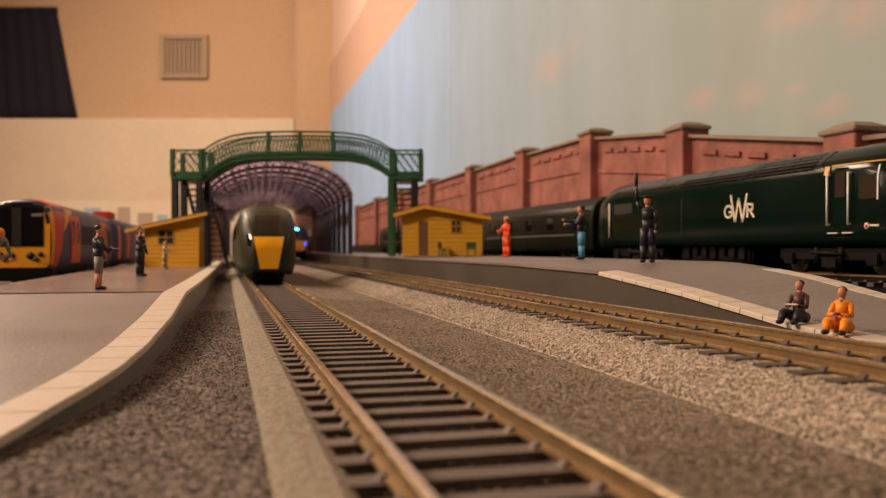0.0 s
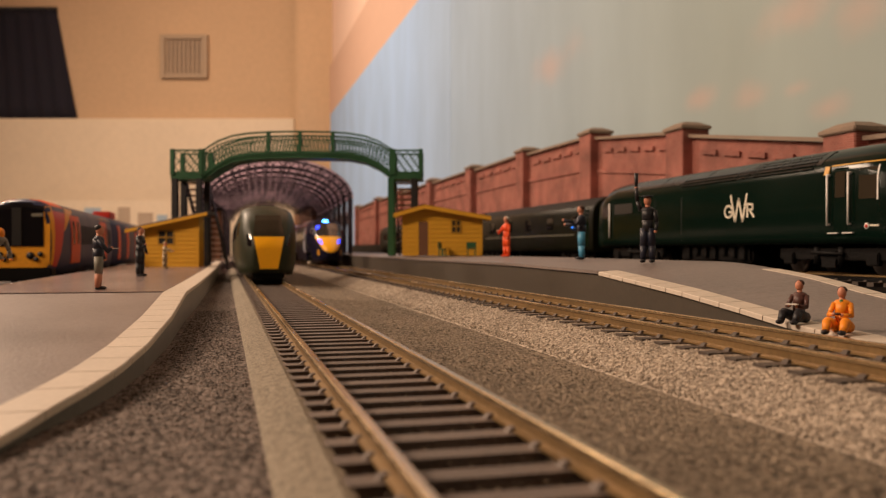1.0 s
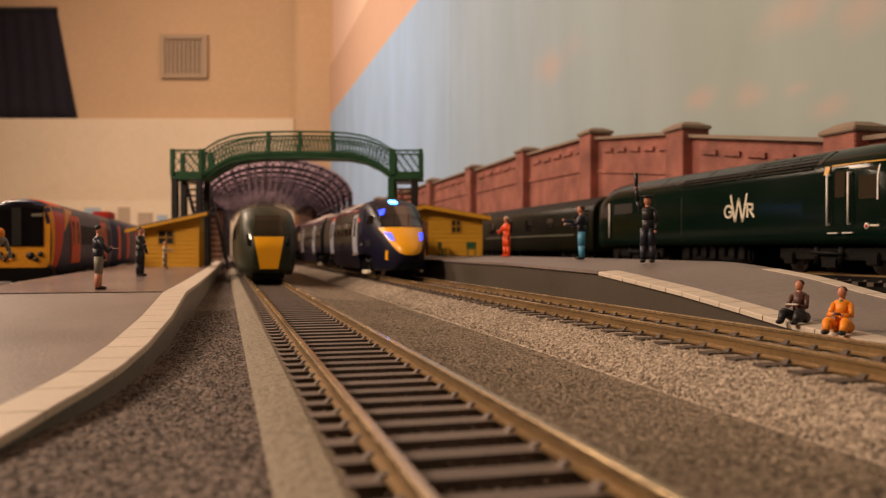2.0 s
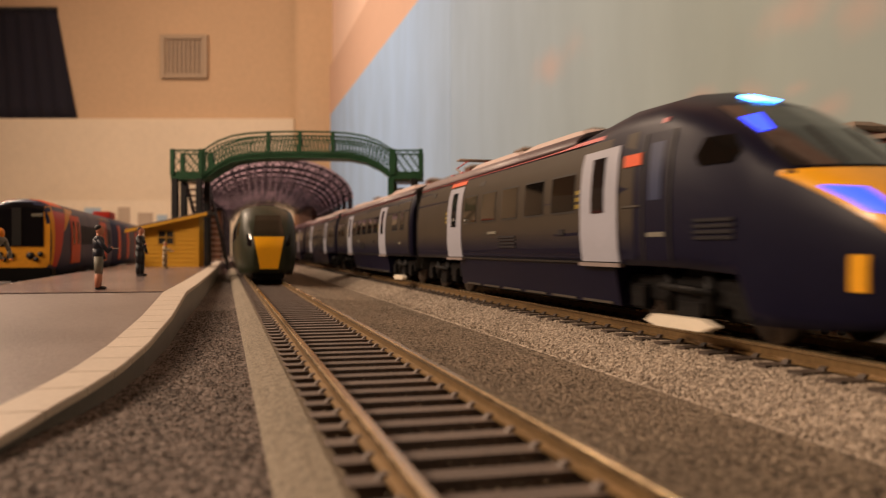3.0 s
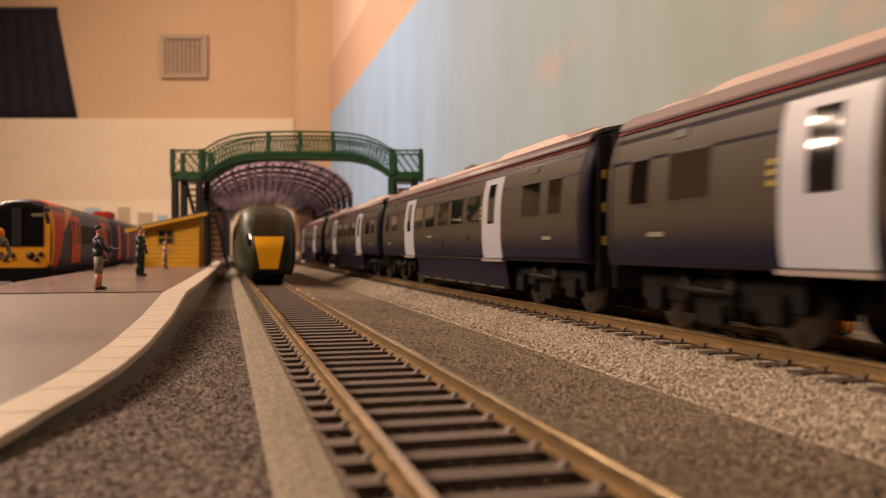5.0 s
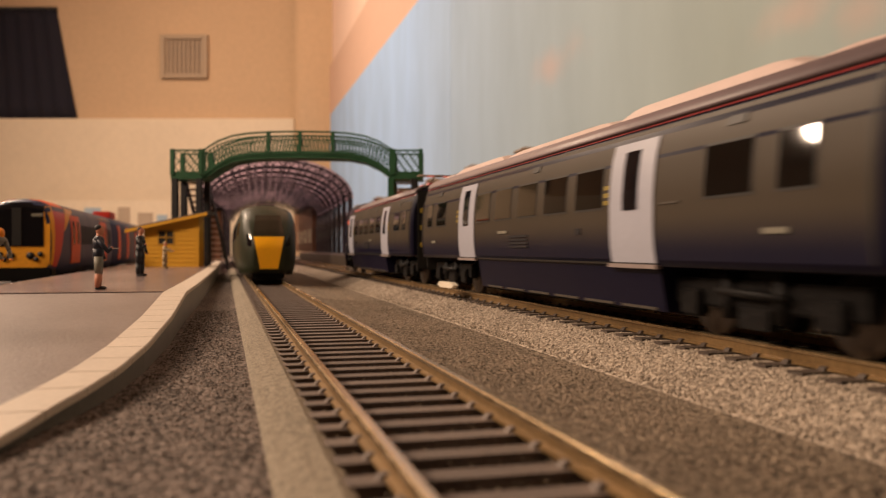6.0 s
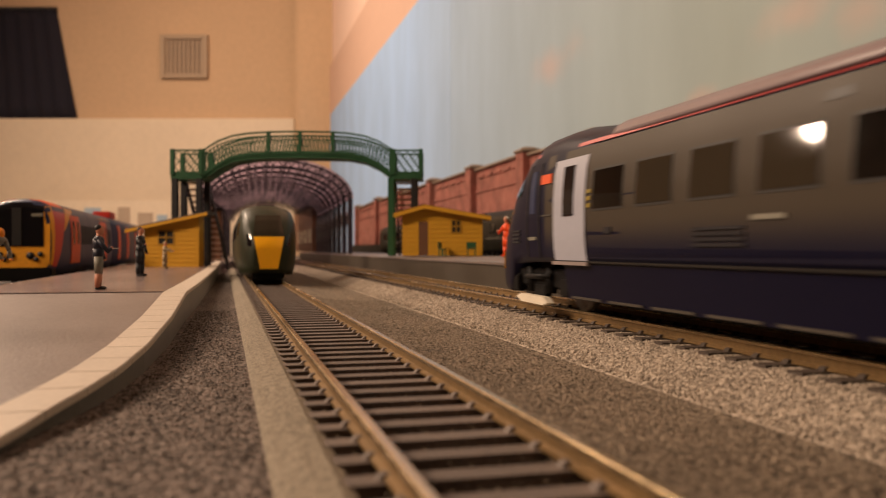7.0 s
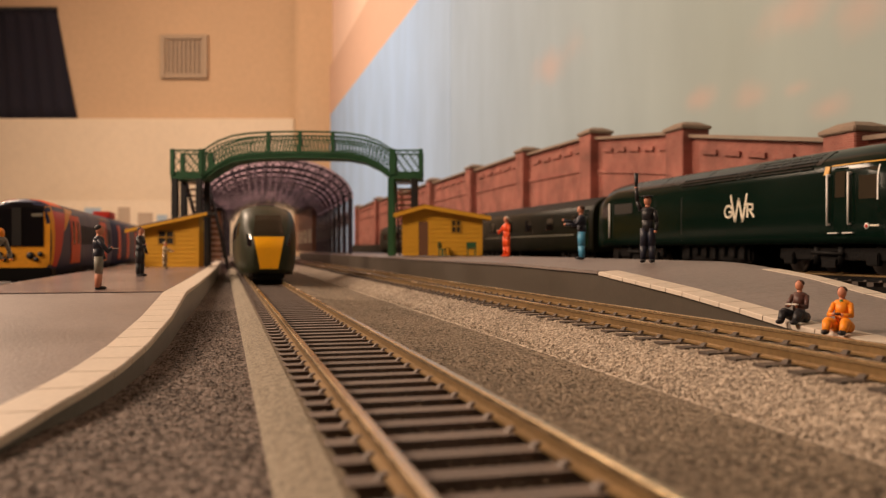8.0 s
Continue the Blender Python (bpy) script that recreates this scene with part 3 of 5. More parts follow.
track(JAV_X, JAV_Z, 0.0, NEAR + 40, 2750, 10, 8.1, "model railway track on pale ballast with brassy rails")


# ---------------------------------------------------------------- platforms
L_EDGE = [(40, -45), (80, -31), (102, -24.6), (109, -23), (117, -21.4), (124, -19.2), (141, -16.3), (165, -14.2), (209, -12.6), (275, -12.3), (360, -10.5), (600, -7.5), (1000, -6)]
L_TOP = [(40, 0.4), (80, 0.8), (102, 1.8), (109, 2.2), (117, 2.8), (124, 3.4), (141, 4.2), (165, 5.2), (209, 7.0), (275, 9.5), (1400, 9.5)]


def platform_left():
    t = thing("platform", 0, 0, 0, 0, "grey station platform with a curved ramp and pale edging slabs", "platform")
    ys = [40 + 5 * i for i in range(48)] + [280 + 40 * i for i in range(28)]
    for name, a, b in (("ramp", 0, 48), ("deck", 47, 76)):
        bm = bmesh.new()
        rows = []
        for y in ys[a:b]:
            y = 274.6 if (name == "ramp" and y == 275) else (275.6 if y == 275 else y)
            e, z = lerp(L_EDGE, y) - 7.0, lerp(L_TOP, y) + (0.25 if name == "deck" else 0)
            rows.append([(-600 if y < 276 else -82, y, -0.5), (-600 if y < 276 else -82, y, z), (e, y, z), (e, y, -0.5)])
        loft(bm, rows, False)
        part(name, bm, M["deck" if name == "deck" else "platform"], t)
    bm = bmesh.new()
    rows = []
    for y in ys:
        e, z = lerp(L_EDGE, y), lerp(L_TOP, y)
        rows.append([(e - 6.98, y, -0.5), (e - 6.98, y, z - 1.0), (e - 0.8, y, z - 1.0), (e - 0.8, y, -0.5)])
    loft(bm, rows, False)
    part("side_wall", bm, M["face_pale"], t, "grey card platform side")
    y = 42.0
    while y < 1000:
        bm = bmesh.new()
        y1 = y + 11.7
        rows = []
        for yy in (y, (y + y1) / 2, y1):
            e, z = lerp(L_EDGE, yy), lerp(L_TOP, yy)
            rows.append([(e - 6.95, yy, z - 0.98), (e - 6.95, yy, z + 0.18), (e - 0.2, yy, z + 0.18), (e, yy, z - 0.05), (e, yy, z - 0.98)])
        loft(bm, rows, False)
        part("edging_slab", bm, M["edge"], t)
        y += 12.0


platform_left()


def staple():
    bm = bmesh.new()
    pts = [(-70, 186, 6.5), (-58, 183.5, 6.55), (-54.5, 182.5, 6.5), (-53.6, 180.8, 6.2)]
    for p, q in zip(pts, pts[1:]):
        bar(bm, p, q, 0.35)
    solid("wire_hook", bm, M["black_iron"], "dark bent wire lying on the platform ramp", "wire")


staple()

R_FRONT, R_BACK = 116.5, 165.0
R_TOP = [(118, 4.6), (128, 5.3), (154, 6.8), (175, 9.1), (200, 11.6), (250, 15.5), (340, 16.7), (1500, 17.4)]
R_TILT = [(118, 1.0), (181, 1.6), (206, 3.0), (235, 3.4), (340, 2.0), (700, 0.6)]


def r_back(y):
    return 165 + max(0.0, min(25.0, (y - 300) * 0.1))


def platform_right():
    t = thing("platform", 0, 0, 0, 0, "grey station platform with a straight ramp and pale edging slabs", "platform")
    ys = [118 + 6 * i for i in range(22)] + [255 + 40 * i for i in range(30)]
    bm = bmesh.new()
    rows = []
    for y in ys:
        z, k, b = lerp(R_TOP, y), lerp(R_TILT, y), r_back(y)
        rows.append([(R_FRONT + 7.0, y, -0.5), (R_FRONT + 7.0, y, z + k * 0.12), (b - 6, y, z + k), (b - 6, y, -0.5)])
    loft(bm, rows, False)
    part("deck", bm, M["platform"], t)
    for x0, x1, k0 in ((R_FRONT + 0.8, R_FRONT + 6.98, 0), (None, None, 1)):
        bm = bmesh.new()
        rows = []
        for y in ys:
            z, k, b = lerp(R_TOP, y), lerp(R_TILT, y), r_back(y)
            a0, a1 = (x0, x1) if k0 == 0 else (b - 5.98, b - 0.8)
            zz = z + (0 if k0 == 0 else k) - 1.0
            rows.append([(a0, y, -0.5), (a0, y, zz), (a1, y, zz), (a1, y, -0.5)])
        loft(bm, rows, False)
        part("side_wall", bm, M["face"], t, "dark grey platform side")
    for side, fold in ((0, 250.0), (1, 224.3)):
        bm = bmesh.new()
        rows = []
        for yy in [fold + 0.4] + [q for q in ys if q > fold + 3]:
            z, k, b = lerp(R_TOP, yy), lerp(R_TILT, yy), r_back(yy)
            a0, a1, up = (R_FRONT, R_FRONT + 6.98, 0.12 * k) if side == 0 else (b - 5.98, b, k)
            rows.append([(a0, yy, z + up - 0.98), (a1, yy, z + up - 0.98), (a1, yy, z + up + 0.02), (a0, yy, z + up + 0.02)])
        loft(bm, rows, False)
        part("edging_strip", bm, M["platform"], t, "plain grey platform lip")
        y = 121.2
        while y < fold - 5:
            bm = bmesh.new()
            rows = []
            for yy in (y, y + 8.3):
                z, k, b = lerp(R_TOP, yy), lerp(R_TILT, yy), r_back(yy)
                if side == 0:
                    rows.append([(R_FRONT + 6.95, yy, z - 0.98), (R_FRONT + 6.95, yy, z + 0.2 + k * 0.12), (R_FRONT + 0.2, yy, z + 0.2), (R_FRONT, yy, z), (R_FRONT, yy, z - 0.98)])
                else:
                    rows.append([(b - 5.95, yy, z + k - 0.98), (b - 5.95, yy, z + k + 0.2), (b - 0.2, yy, z + k + 0.2), (b, yy, z + k), (b, yy, z + k - 0.98)])
            loft(bm, rows, False)
            part("edging_slab", bm, M["edge"], t)
            y += 8.6


platform_right()


# ---------------------------------------------------------------- loose stones
def grains(label, count, spread, size, material, seed):
    """Small irregular stones scattered on a bed; spread(rng) gives x, y, z of one."""
    rng = random.Random(seed)
    verts, faces = [], []
    octa = ((0, 2, 4), (2, 1, 4), (1, 3, 4), (3, 0, 4), (2, 0, 5), (1, 2, 5), (3, 1, 5), (0, 3, 5))
    for i in range(count):
        x, y, z = spread(rng)
        r = size * rng.uniform(0.55, 1.25)
        q = Euler((rng.uniform(0, 6), rng.uniform(0, 6), rng.uniform(0, 6))).to_matrix()
        k = len(verts)
        for p in ((1, 0, 0), (-1, 0, 0), (0, 1, 0), (0, -1, 0), (0, 0, 1), (0, 0, -1)):
            v = q @ (Vector(p) * (r * rng.uniform(0.6, 1.1)))
            verts.append(((x + v.x) * K, (y + v.y) * K, (z + v.z * 0.8) * K))
        faces += [(k + f[0], k + f[1], k + f[2]) for f in octa]
    me = bpy.data.meshes.new("loose_stones")
    me.from_pydata(verts, [], faces)
    me.materials.append(material)
    return tagged(new("loose_stones", me), label, "gravel", "", "stuff")


BED = [(67, 0.2), (71, 1.6), (78, 3.6), (82.5, 4.5)]
MIDBED = [(37, 2.2), (46, 1.1), (58, 0.6), (66.5, 0.5)]


def on_bed(rng):
    x, y = rng.uniform(67.5, 85), 70 + 430 * rng.random() ** 1.4
    return x, y, lerp(BED, x)


def on_mid(rng):
    x, y = rng.uniform(35.5, 66), 60 + 300 * rng.random() ** 1.4
    return x, y, lerp(MIDBED, x)


def on_left(rng):
    y = 62 + 260 * rng.random() ** 1.3
    return rng.uniform(lerp(L_EDGE, y) + 0.6, 4.2 - y * 0.0035), y, 0.05


def between_sleepers(rng):
    return rng.uniform(82, 112), 70 + 330 * rng.random() ** 1.3, 4.35


def among_sleepers(rng):
    return rng.uniform(10, 39), 58 + 300 * rng.random() ** 1.3, rng.uniform(0.4, 1.5)


grains("dusty brown grit among the sleepers", 7000, among_sleepers, 0.24, M["between"], 7)
grains("pale grey ballast stones on the track shoulder", 22000, on_bed, 0.29, M["ballast"], 1)
grains("fine brown grit between the tracks", 15000, on_mid, 0.22, M["between"], 2)
grains("fine dark grit beside the platform", 7000, on_left, 0.22, M["ground"], 3)
grains("pale ballast stones between the sleepers", 7000, between_sleepers, 0.3, M["ballast"], 5)


# ---------------------------------------------------------------- rolling stock tools
class Shell:
    """The outer form of a vehicle: stations along y (half width, top, bottom) and one cross-section."""

    def __init__(self, stations, prof):
        self.st, self.prof = stations, prof

    def dims(self, y):
        return [lerp([(s[0], s[k]) for s in self.st], y) for k in (1, 2, 3)]

    def at(self, y, v, side, off=0.0):
        w, zt, zb = self.dims(y)
        return (side * (w * lerp(self.prof, v) + off), y, zb + (zt - zb) * v + (off if v > 0.95 else 0))

    def ring(self, y):
        vs = [p[0] for p in self.prof]
        return [self.at(y, v, 1) for v in vs] + [self.at(y, v, -1) for v in vs[::-1][1:]]

    def body(self, bm):
        loft(bm, [self.ring(s[0]) for s in self.st])

    def patch(self, bm, y0, y1, z0, z1, side, off=0.25, ny=1, nv=4, deep=0.5):
        """A thin curved panel on the side, between two stations and two heights."""
        grid = []
        for o in (off, off - deep):
            lay = []
            for i in range(ny + 1):
                y = y0 + (y1 - y0) * i / ny
                w, zt, zb = self.dims(y)
                lay.append([bm.verts.new(self.at(y, (z0 + (z1 - z0) * j / nv - zb) / (zt - zb), side, o)) for j in range(nv + 1)])
            grid.append(lay)
        close(bm, grid, ny, nv)

    def front(self, x, z):
        """How far behind the tip the nose reaches the point (x, z)."""
        y = self.st[0][0]
        last = self.st[-1][0]
        while y < last:
            w, zt, zb = self.dims(y)
            if zb <= z <= zt and abs(x) <= w * lerp(self.prof, (z - zb) / (zt - zb)):
                return y
            y += 0.1
        return last

    def nose(self, bm, quad, off=0.3, n=8, deep=0.9):
        """A panel on the nose, from four corners (x, z)."""
        (a, b, c, d) = [Vector((q[0], 0, q[1])) for q in quad]
        grid = []
        for o in (-off, deep - off):
            lay = []
            for i in range(n + 1):
                row = []
                for j in range(n + 1):
                    p = a.lerp(b, i / n).lerp(d.lerp(c, i / n), j / n)
                    row.append(bm.verts.new((p.x, self.front(p.x, p.z) + o, p.z)))
                lay.append(row)
            grid.append(lay)
        close(bm, grid, n, n)


def bib(self, bm, rows, off, n, deep):
    """A nose panel with a rounded lower edge, from rows of (height, half width)."""
    z0, z1 = rows[0][0], rows[-1][0]
    grid = []
    for o in (-off, deep - off):
        lay = []
        for i in range(n + 1):
            z = z0 + (z1 - z0) * (i / n) ** 1.4
            w = lerp(rows, z)
            lay.append([bm.verts.new((w * k / 9, self.front(w * k / 9, z) + o, z)) for k in range(-9, 10)])
        grid.append(lay)
    close(bm, grid, n, 18)


def slant(self, bm, rows, side, off=0.3, n=8, deep=0.5):
    """A curved panel on the side with slanting ends, from rows of (height, start, end)."""
    grid = []
    for o in (off, off - deep):
        lay = []
        for i in range(5):
            col = []
            for j in range(n + 1):
                z = rows[0][0] + (rows[-1][0] - rows[0][0]) * j / n
                ya, yb = lerp([(r[0], r[1]) for r in rows], z), lerp([(r[0], r[2]) for r in rows], z)
                y = ya + (yb - ya) * i / 4
                w, zt, zb = self.dims(y)
                col.append(bm.verts.new(self.at(y, (z - zb) / (zt - zb), side, o)))
            lay.append(col)
        grid.append(lay)
    close(bm, grid, 4, n)


Shell.bib, Shell.slant = bib, slant


def close(bm, grid, nx, nv):
    """Two layers of a panel joined round their rim."""
    o, k = grid
    for i in range(nx):
        for j in range(nv):
            f = bm.faces.new((o[i][j], o[i + 1][j], o[i + 1][j + 1], o[i][j + 1])); f.smooth = True
            bm.faces.new((k[i][j], k[i][j + 1], k[i + 1][j + 1], k[i + 1][j]))
    rim = [(i, 0) for i in range(nx)] + [(nx, j) for j in range(nv)] + [(i, nv) for i in range(nx, 0, -1)] + [(0, j) for j in range(nv, 0, -1)]
    for (a, b), (c, d) in zip(rim, rim[1:] + rim[:1]):
        bm.faces.new((o[a][b], k[a][b], k[c][d], o[c][d]))
        bm.edges.get((o[a][b], o[c][d])).smooth = False


def wheel_mesh(r):
    bm = bmesh.new()
    bar(bm, (-1.1, 0, 0), (1.1, 0, 0), r, r, 20)
    bar(bm, (-1.5, 0, 0), (-1.1, 0, 0), r * 0.82, r * 0.82, 20)
    bar(bm, (-2.2, 0, 0), (-1.5, 0, 0), r * 0.3, r * 0.3, 10)
    return mesh_of("wheel", bm, M["steel"])


WHEEL = wheel_mesh(6.0)


def bogie(t, y, base=34.0, shoe=False):
    """A bogie under vehicle t, centred at y, with its wheels as parts of it."""
    bm = bmesh.new(); box(bm, -12, 12, y - 5, y + 5, 6, 12, 0.4)
    b = part("bogie", bm, M["bogie"], t, "black bogie with grimy frames")
    for s in (-1, 1):
        bm = bmesh.new()
        box(bm, s * 12.5 - 1.2, s * 12.5 + 1.2, y - base / 2 - 7, y + base / 2 + 7, 5.5, 10.5, 0.4)
        for k in (-1, 1):
            bar(bm, (s * 13.5, y + k * 7, 4), (s * 13.5, y + k * 7, 11), 1.6)
        bar(bm, (s * 14.6, y - 9, 8), (s * 14.6, y + 9, 8.6), 0.8)
        box(bm, s * 13.2 - 1, s * 13.2 + 1, y - 4, y + 4, 2.6, 6)
        part("side_frame", bm, M["bogie"], b)
        for k in (-1, 1):
            bm = bmesh.new(); box(bm, s * 13.6 - 1.3, s * 13.6 + 1.3, y + k * base / 2 - 3.2, y + k * base / 2 + 3.2, 3.6, 8.6, 0.5)
            part("axle_box", bm, M["bogie"], b)
    for k in (-1, 1):
        for s in (-1, 1):
            w = share("wheel", WHEEL, b, s * 8.4, y + k * base / 2, 6.0, 180 if s > 0 else 0)
    if shoe:
        for s in (-1, 1):
            bm = bmesh.new(); prism_x(bm, [(y - 12, 2.4), (y - 8, 1.2), (y + 8, 1.0), (y + 12, 1.8), (y + 9, 3.2), (y - 8, 3.4)], s * 15.8 - 0.9, s * 15.8 + 0.9)
            part("pickup_shoe", bm, M["cream"], b, "pale cream pickup shoe")
    return b


JPROF = [(0, 0.88), (0.10, 0.95), (0.28, 1.0), (0.55, 1.0), (0.72, 0.965), (0.84, 0.90), (0.90, 0.84), (0.945, 0.70), (0.98, 0.42), (1.0, 0.0)]
EPROF = [(0, 0.96), (0.08, 0.985), (0.2, 1.0), (0.45, 1.0), (0.66, 0.965), (0.80, 0.90), (0.875, 0.84), (0.93, 0.70), (0.975, 0.42), (1.0, 0.0)]


def marks(sh, t, y, z, w, h, n, side, m="cream", name="marking"):
    """Small unreadable lettering: plain bars."""
    for i in range(n):
        bm = bmesh.new(); sh.patch(bm, y, y + w, z - i * h * 1.7, z - i * h * 1.7 + h, side, 0.32, 1, 1, 0.5)
        part(name, bm, M[m], t)


def window_row(sh, t, spans, z0, z1, m="window", name="window"):
    for y0, y1 in spans:
        for side in (-1, 1):
            bm = bmesh.new(); sh.patch(bm, y0, y1, z0, z1, side, 0.30, 1, 6, 0.6)
            part(name, bm, M[m], t)


def emu_door(sh, t, y, side):
    bm = bmesh.new(); sh.patch(bm, y, y + 18.5, 13.0, 37.2, side, 0.35, 1, 8)
    d = part("door", bm, M["door"], t, "pale lilac-grey passenger door")
    bm = bmesh.new(); sh.patch(bm, y + 6.2, y + 12.3, 23.5, 35.3, side, 0.55, 1, 4)
    part("pane", bm, M["glass"], d)
    bm = bmesh.new(); sh.patch(bm, y - 0.8, y + 19.3, 11.9, 12.7, side, 0.9, 1, 1, 1.2)
    part("door_step", bm, M["roof_grey"], d)


def pantograph(t, y):
    bm = bmesh.new(); box(bm, -6, 6, y - 4, y + 8, 44.6, 45.8, 0.3)
    p = part("pantograph", bm, M["coping"], t, "folded brown pantograph")
    for sx in (-1, 1):
        for name, a, b, r in (("lower_arm", (sx * 5, y, 45.5), (sx * 4, y + 14, 49), 0.35), ("upper_arm", (sx * 4, y + 14, 49), (sx * 4, y - 4, 50.6), 0.3), ("horn", (sx * 7.5, y - 5, 50.6), (sx * 7.5, y - 1, 50.6), 0.3)):
            bm = bmesh.new(); bar(bm, a, b, r); part(name, bm, M["red_line" if name == "upper_arm" else "coping"], p)
    for dy in (-5, -1):
        bm = bmesh.new(); bar(bm, (-8, y + dy, 50.8), (8, y + dy, 50.8), 0.4); part("contact_strip", bm, M["coping"], p)
    for dx, dy in ((-6, -3), (6, -3), (-6, 12), (6, 12), (-3, -12), (3, -12)):
        bm = bmesh.new(); bar(bm, (dx, y + dy, 43.6), (dx, y + dy, 46.2), 1.3, 1.0, 10)
        part("insulator", bm, M["red_line"], p, "red ribbed insulator")


def coach_window(sh, t, y0, y1, z0, z1, blank):
    """A dark or smoked pane in a thin black seal, on both sides."""
    for side in (-1, 1):
        bm = bmesh.new(); sh.patch(bm, y0 - 0.5, y1 + 0.5, z0 - 0.5, z1 + 0.5, side, 0.14, 1, 6, 0.4)
        w = part("window", bm, M["frame_line"], t)
        bm = bmesh.new(); sh.patch(bm, y0, y1, z0, z1, side, 0.24, 1, 6, 0.4)
        part("pane", bm, M["blank" if blank else "window"], w, "smoked brown pane" if blank else "")


def roof_pods(t, spans):
    """Raised fairings along the roof, tapered at their ends; caught light is painted pale."""
    for y0, y1, up in spans:
        bm = bmesh.new()
        rows = []
        for y, k in ((y0, 0.0), (y0 + 5, 0.8), (y0 + 9, 1.0), (y1 - 9, 1.0), (y1 - 5, 0.8), (y1, 0.0)):
            top = 44.4 + (up - 44.9) * k
            w = 10.4 - 1.2 * k
            rows.append([(-11.2, y, 43.0), (11.2, y, 43.0), (w, y, top), (w - 3, y, top + 0.7), (-w + 3, y, top + 0.7), (-w, y, top)])
        loft(bm, rows, False)
        part("roof_pod", bm, M["roof_pod"], t, "raised roof fairing, painted pale where it catches light")


def javelin_car(lead, rear=False, shoes=(False, False), blanks=()):
    """One coach; y = 0 at the end that leads, rail top at z = 0. A lead coach has a sloping cab."""
    t = thing("train_coach", 0, 0, 0, 0, "navy and grey-brown high-speed model coach with lilac doors", "model train", "passing train")
    if lead:
        nose = [(6, 1.8, 13.8, 11.2), (6.8, 4.2, 15.8, 9.2), (8.2, 6.2, 17.6, 7.2), (10.5, 7.9, 19.8, 5.6), (15, 10.2, 23.4, 4.3), (21, 12.3, 27.2, 3.7), (28, 14.3, 31.4, 3.5), (33, 15.4, 34.5, 3.5), (36, 16.0, 36.4, 11.5), (47, 17.6, 42.8, 12.2)]
        sh = Shell([(57 - (57 - y) * 1.137, w, zt, zb) for y, w, zt, zb in nose] +
                   [(57, 18.2, 46.5, 12.4), (72, 18.3, 46.9, 12.4), (86, 18.3, 45.4, 12.4), (96, 18.3, 44.4, 12.4), (260, 18.3, 44.0, 12.4), (262, 17.2, 42.6, 12.8)], EPROF)
    else:
        sh = Shell([(6, 17.2, 42.6, 12.8), (8, 18.3, 44, 12.4), (260, 18.3, 44.0, 12.4), (262, 17.2, 42.6, 12.8)], EPROF)
    bm = bmesh.new(); sh.body(bm)
    part("body", bm, M["navy"], t)
    y0 = 64 if lead else 9
    for side in (-1, 1):
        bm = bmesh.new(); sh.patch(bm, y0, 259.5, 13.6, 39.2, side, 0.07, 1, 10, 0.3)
        part("upper_side", bm, M["fade"], t, "upper navy side panel with a grey-brown reflection painted in")
        bm = bmesh.new(); sh.patch(bm, 54 if lead else 9, 259.5, 39.7, 40.6, side, 0.3, 6, 1, 0.6)
        part("cant_rail_line", bm, M["red_line"], t, "thin red line along the eaves")
        for y in ((258,) if lead else (10, 258)):
            bm = bmesh.new(); sh.patch(bm, y - 0.3, y + 0.3, 13.6, 39.4, side, 0.3, 1, 8, 0.4)
            part("end_seam", bm, M["frame_line"], t)
        for y in ((166, 230) if lead else (38, 128, 230)):
            bm = bmesh.new(); sh.patch(bm, y, y + 5, 35.9, 37.4, side, 0.3, 1, 2, 0.5)
            part("vent_flap", bm, M["frame_line"], t)

    ya, yb = (74, 196) if lead else (65, 183)
    bm = bmesh.new(); loft(bm, [[(-15.8, y, 3.7), (15.8, y, 3.7), (17.3, y, 12.6), (-17.3, y, 12.6)] for y in (ya, yb)], False)
    s = part("skirt", bm, M["navy"], t)
    for side in (-1, 1):
        bm = bmesh.new()
        for k in range(6):
            a = ya + 3 + k * (yb - ya - 6) / 6
            box(bm, side * 16.0 - 0.3, side * 16.0 + 0.3, a, a + (yb - ya - 6) / 6 - 4, 3.9, 4.4)
        part("skirt_edge", bm, M["taupe"], s, "thin worn edge of the skirt")
        bm = bmesh.new(); sh.patch(bm, ya + 0.5, yb - 0.5, 12.55, 12.95, side, 0.35, 1, 1, 0.8)
        part("sole_bar", bm, M["frame_line"], s)
    # roof skin
    bm = bmesh.new()
    rows = []
    for y in ((98, 180, 259) if lead else (9, 130, 259)):
        w = 18.3
        half = [(0.855, 40.9), (0.81, 42.2), (0.68, 43.6), (0.36, 44.9), (0.0, 45.2)]
        top = [(w * u + 0.15, y, z) for u, z in half] + [(-w * u - 0.15, y, z) for u, z in half[::-1][1:]]
        rows.append(top + [(x, yy, z - 0.9) for x, yy, z in top[::-1]])
    loft(bm, rows)
    part("roof", bm, M["train_roof"], t, "mauve-grey roof skin")
    if lead:
        if not rear:
            roof_pods(t, [(104, 150, 46.4), (153, 205, 46.4)])
        doors, spans = (70.5, 189.5), [(93, 107), (113, 126.5), (133, 146), (152.5, 166), (172.5, 186)]
        if rear:
            spans = spans + [(223, 236), (242.5, 250)]
    else:
        roof_pods(t, [(14, 30, 45.8), (33, 95, 47.0), (99, 173, 46.2), (177, 236, 46.6), (239, 254, 45.8)])
        doors, spans = (65.3, 184.0), [(20.5, 28.5), (35, 48), (88, 102), (108, 122), (128, 142), (148, 162), (168, 182), (221.5, 234.5), (242.5, 249.5)]
    for k, (a, b) in enumerate(spans):
        coach_window(sh, t, a, b, 24.6, 33.0, k in blanks)
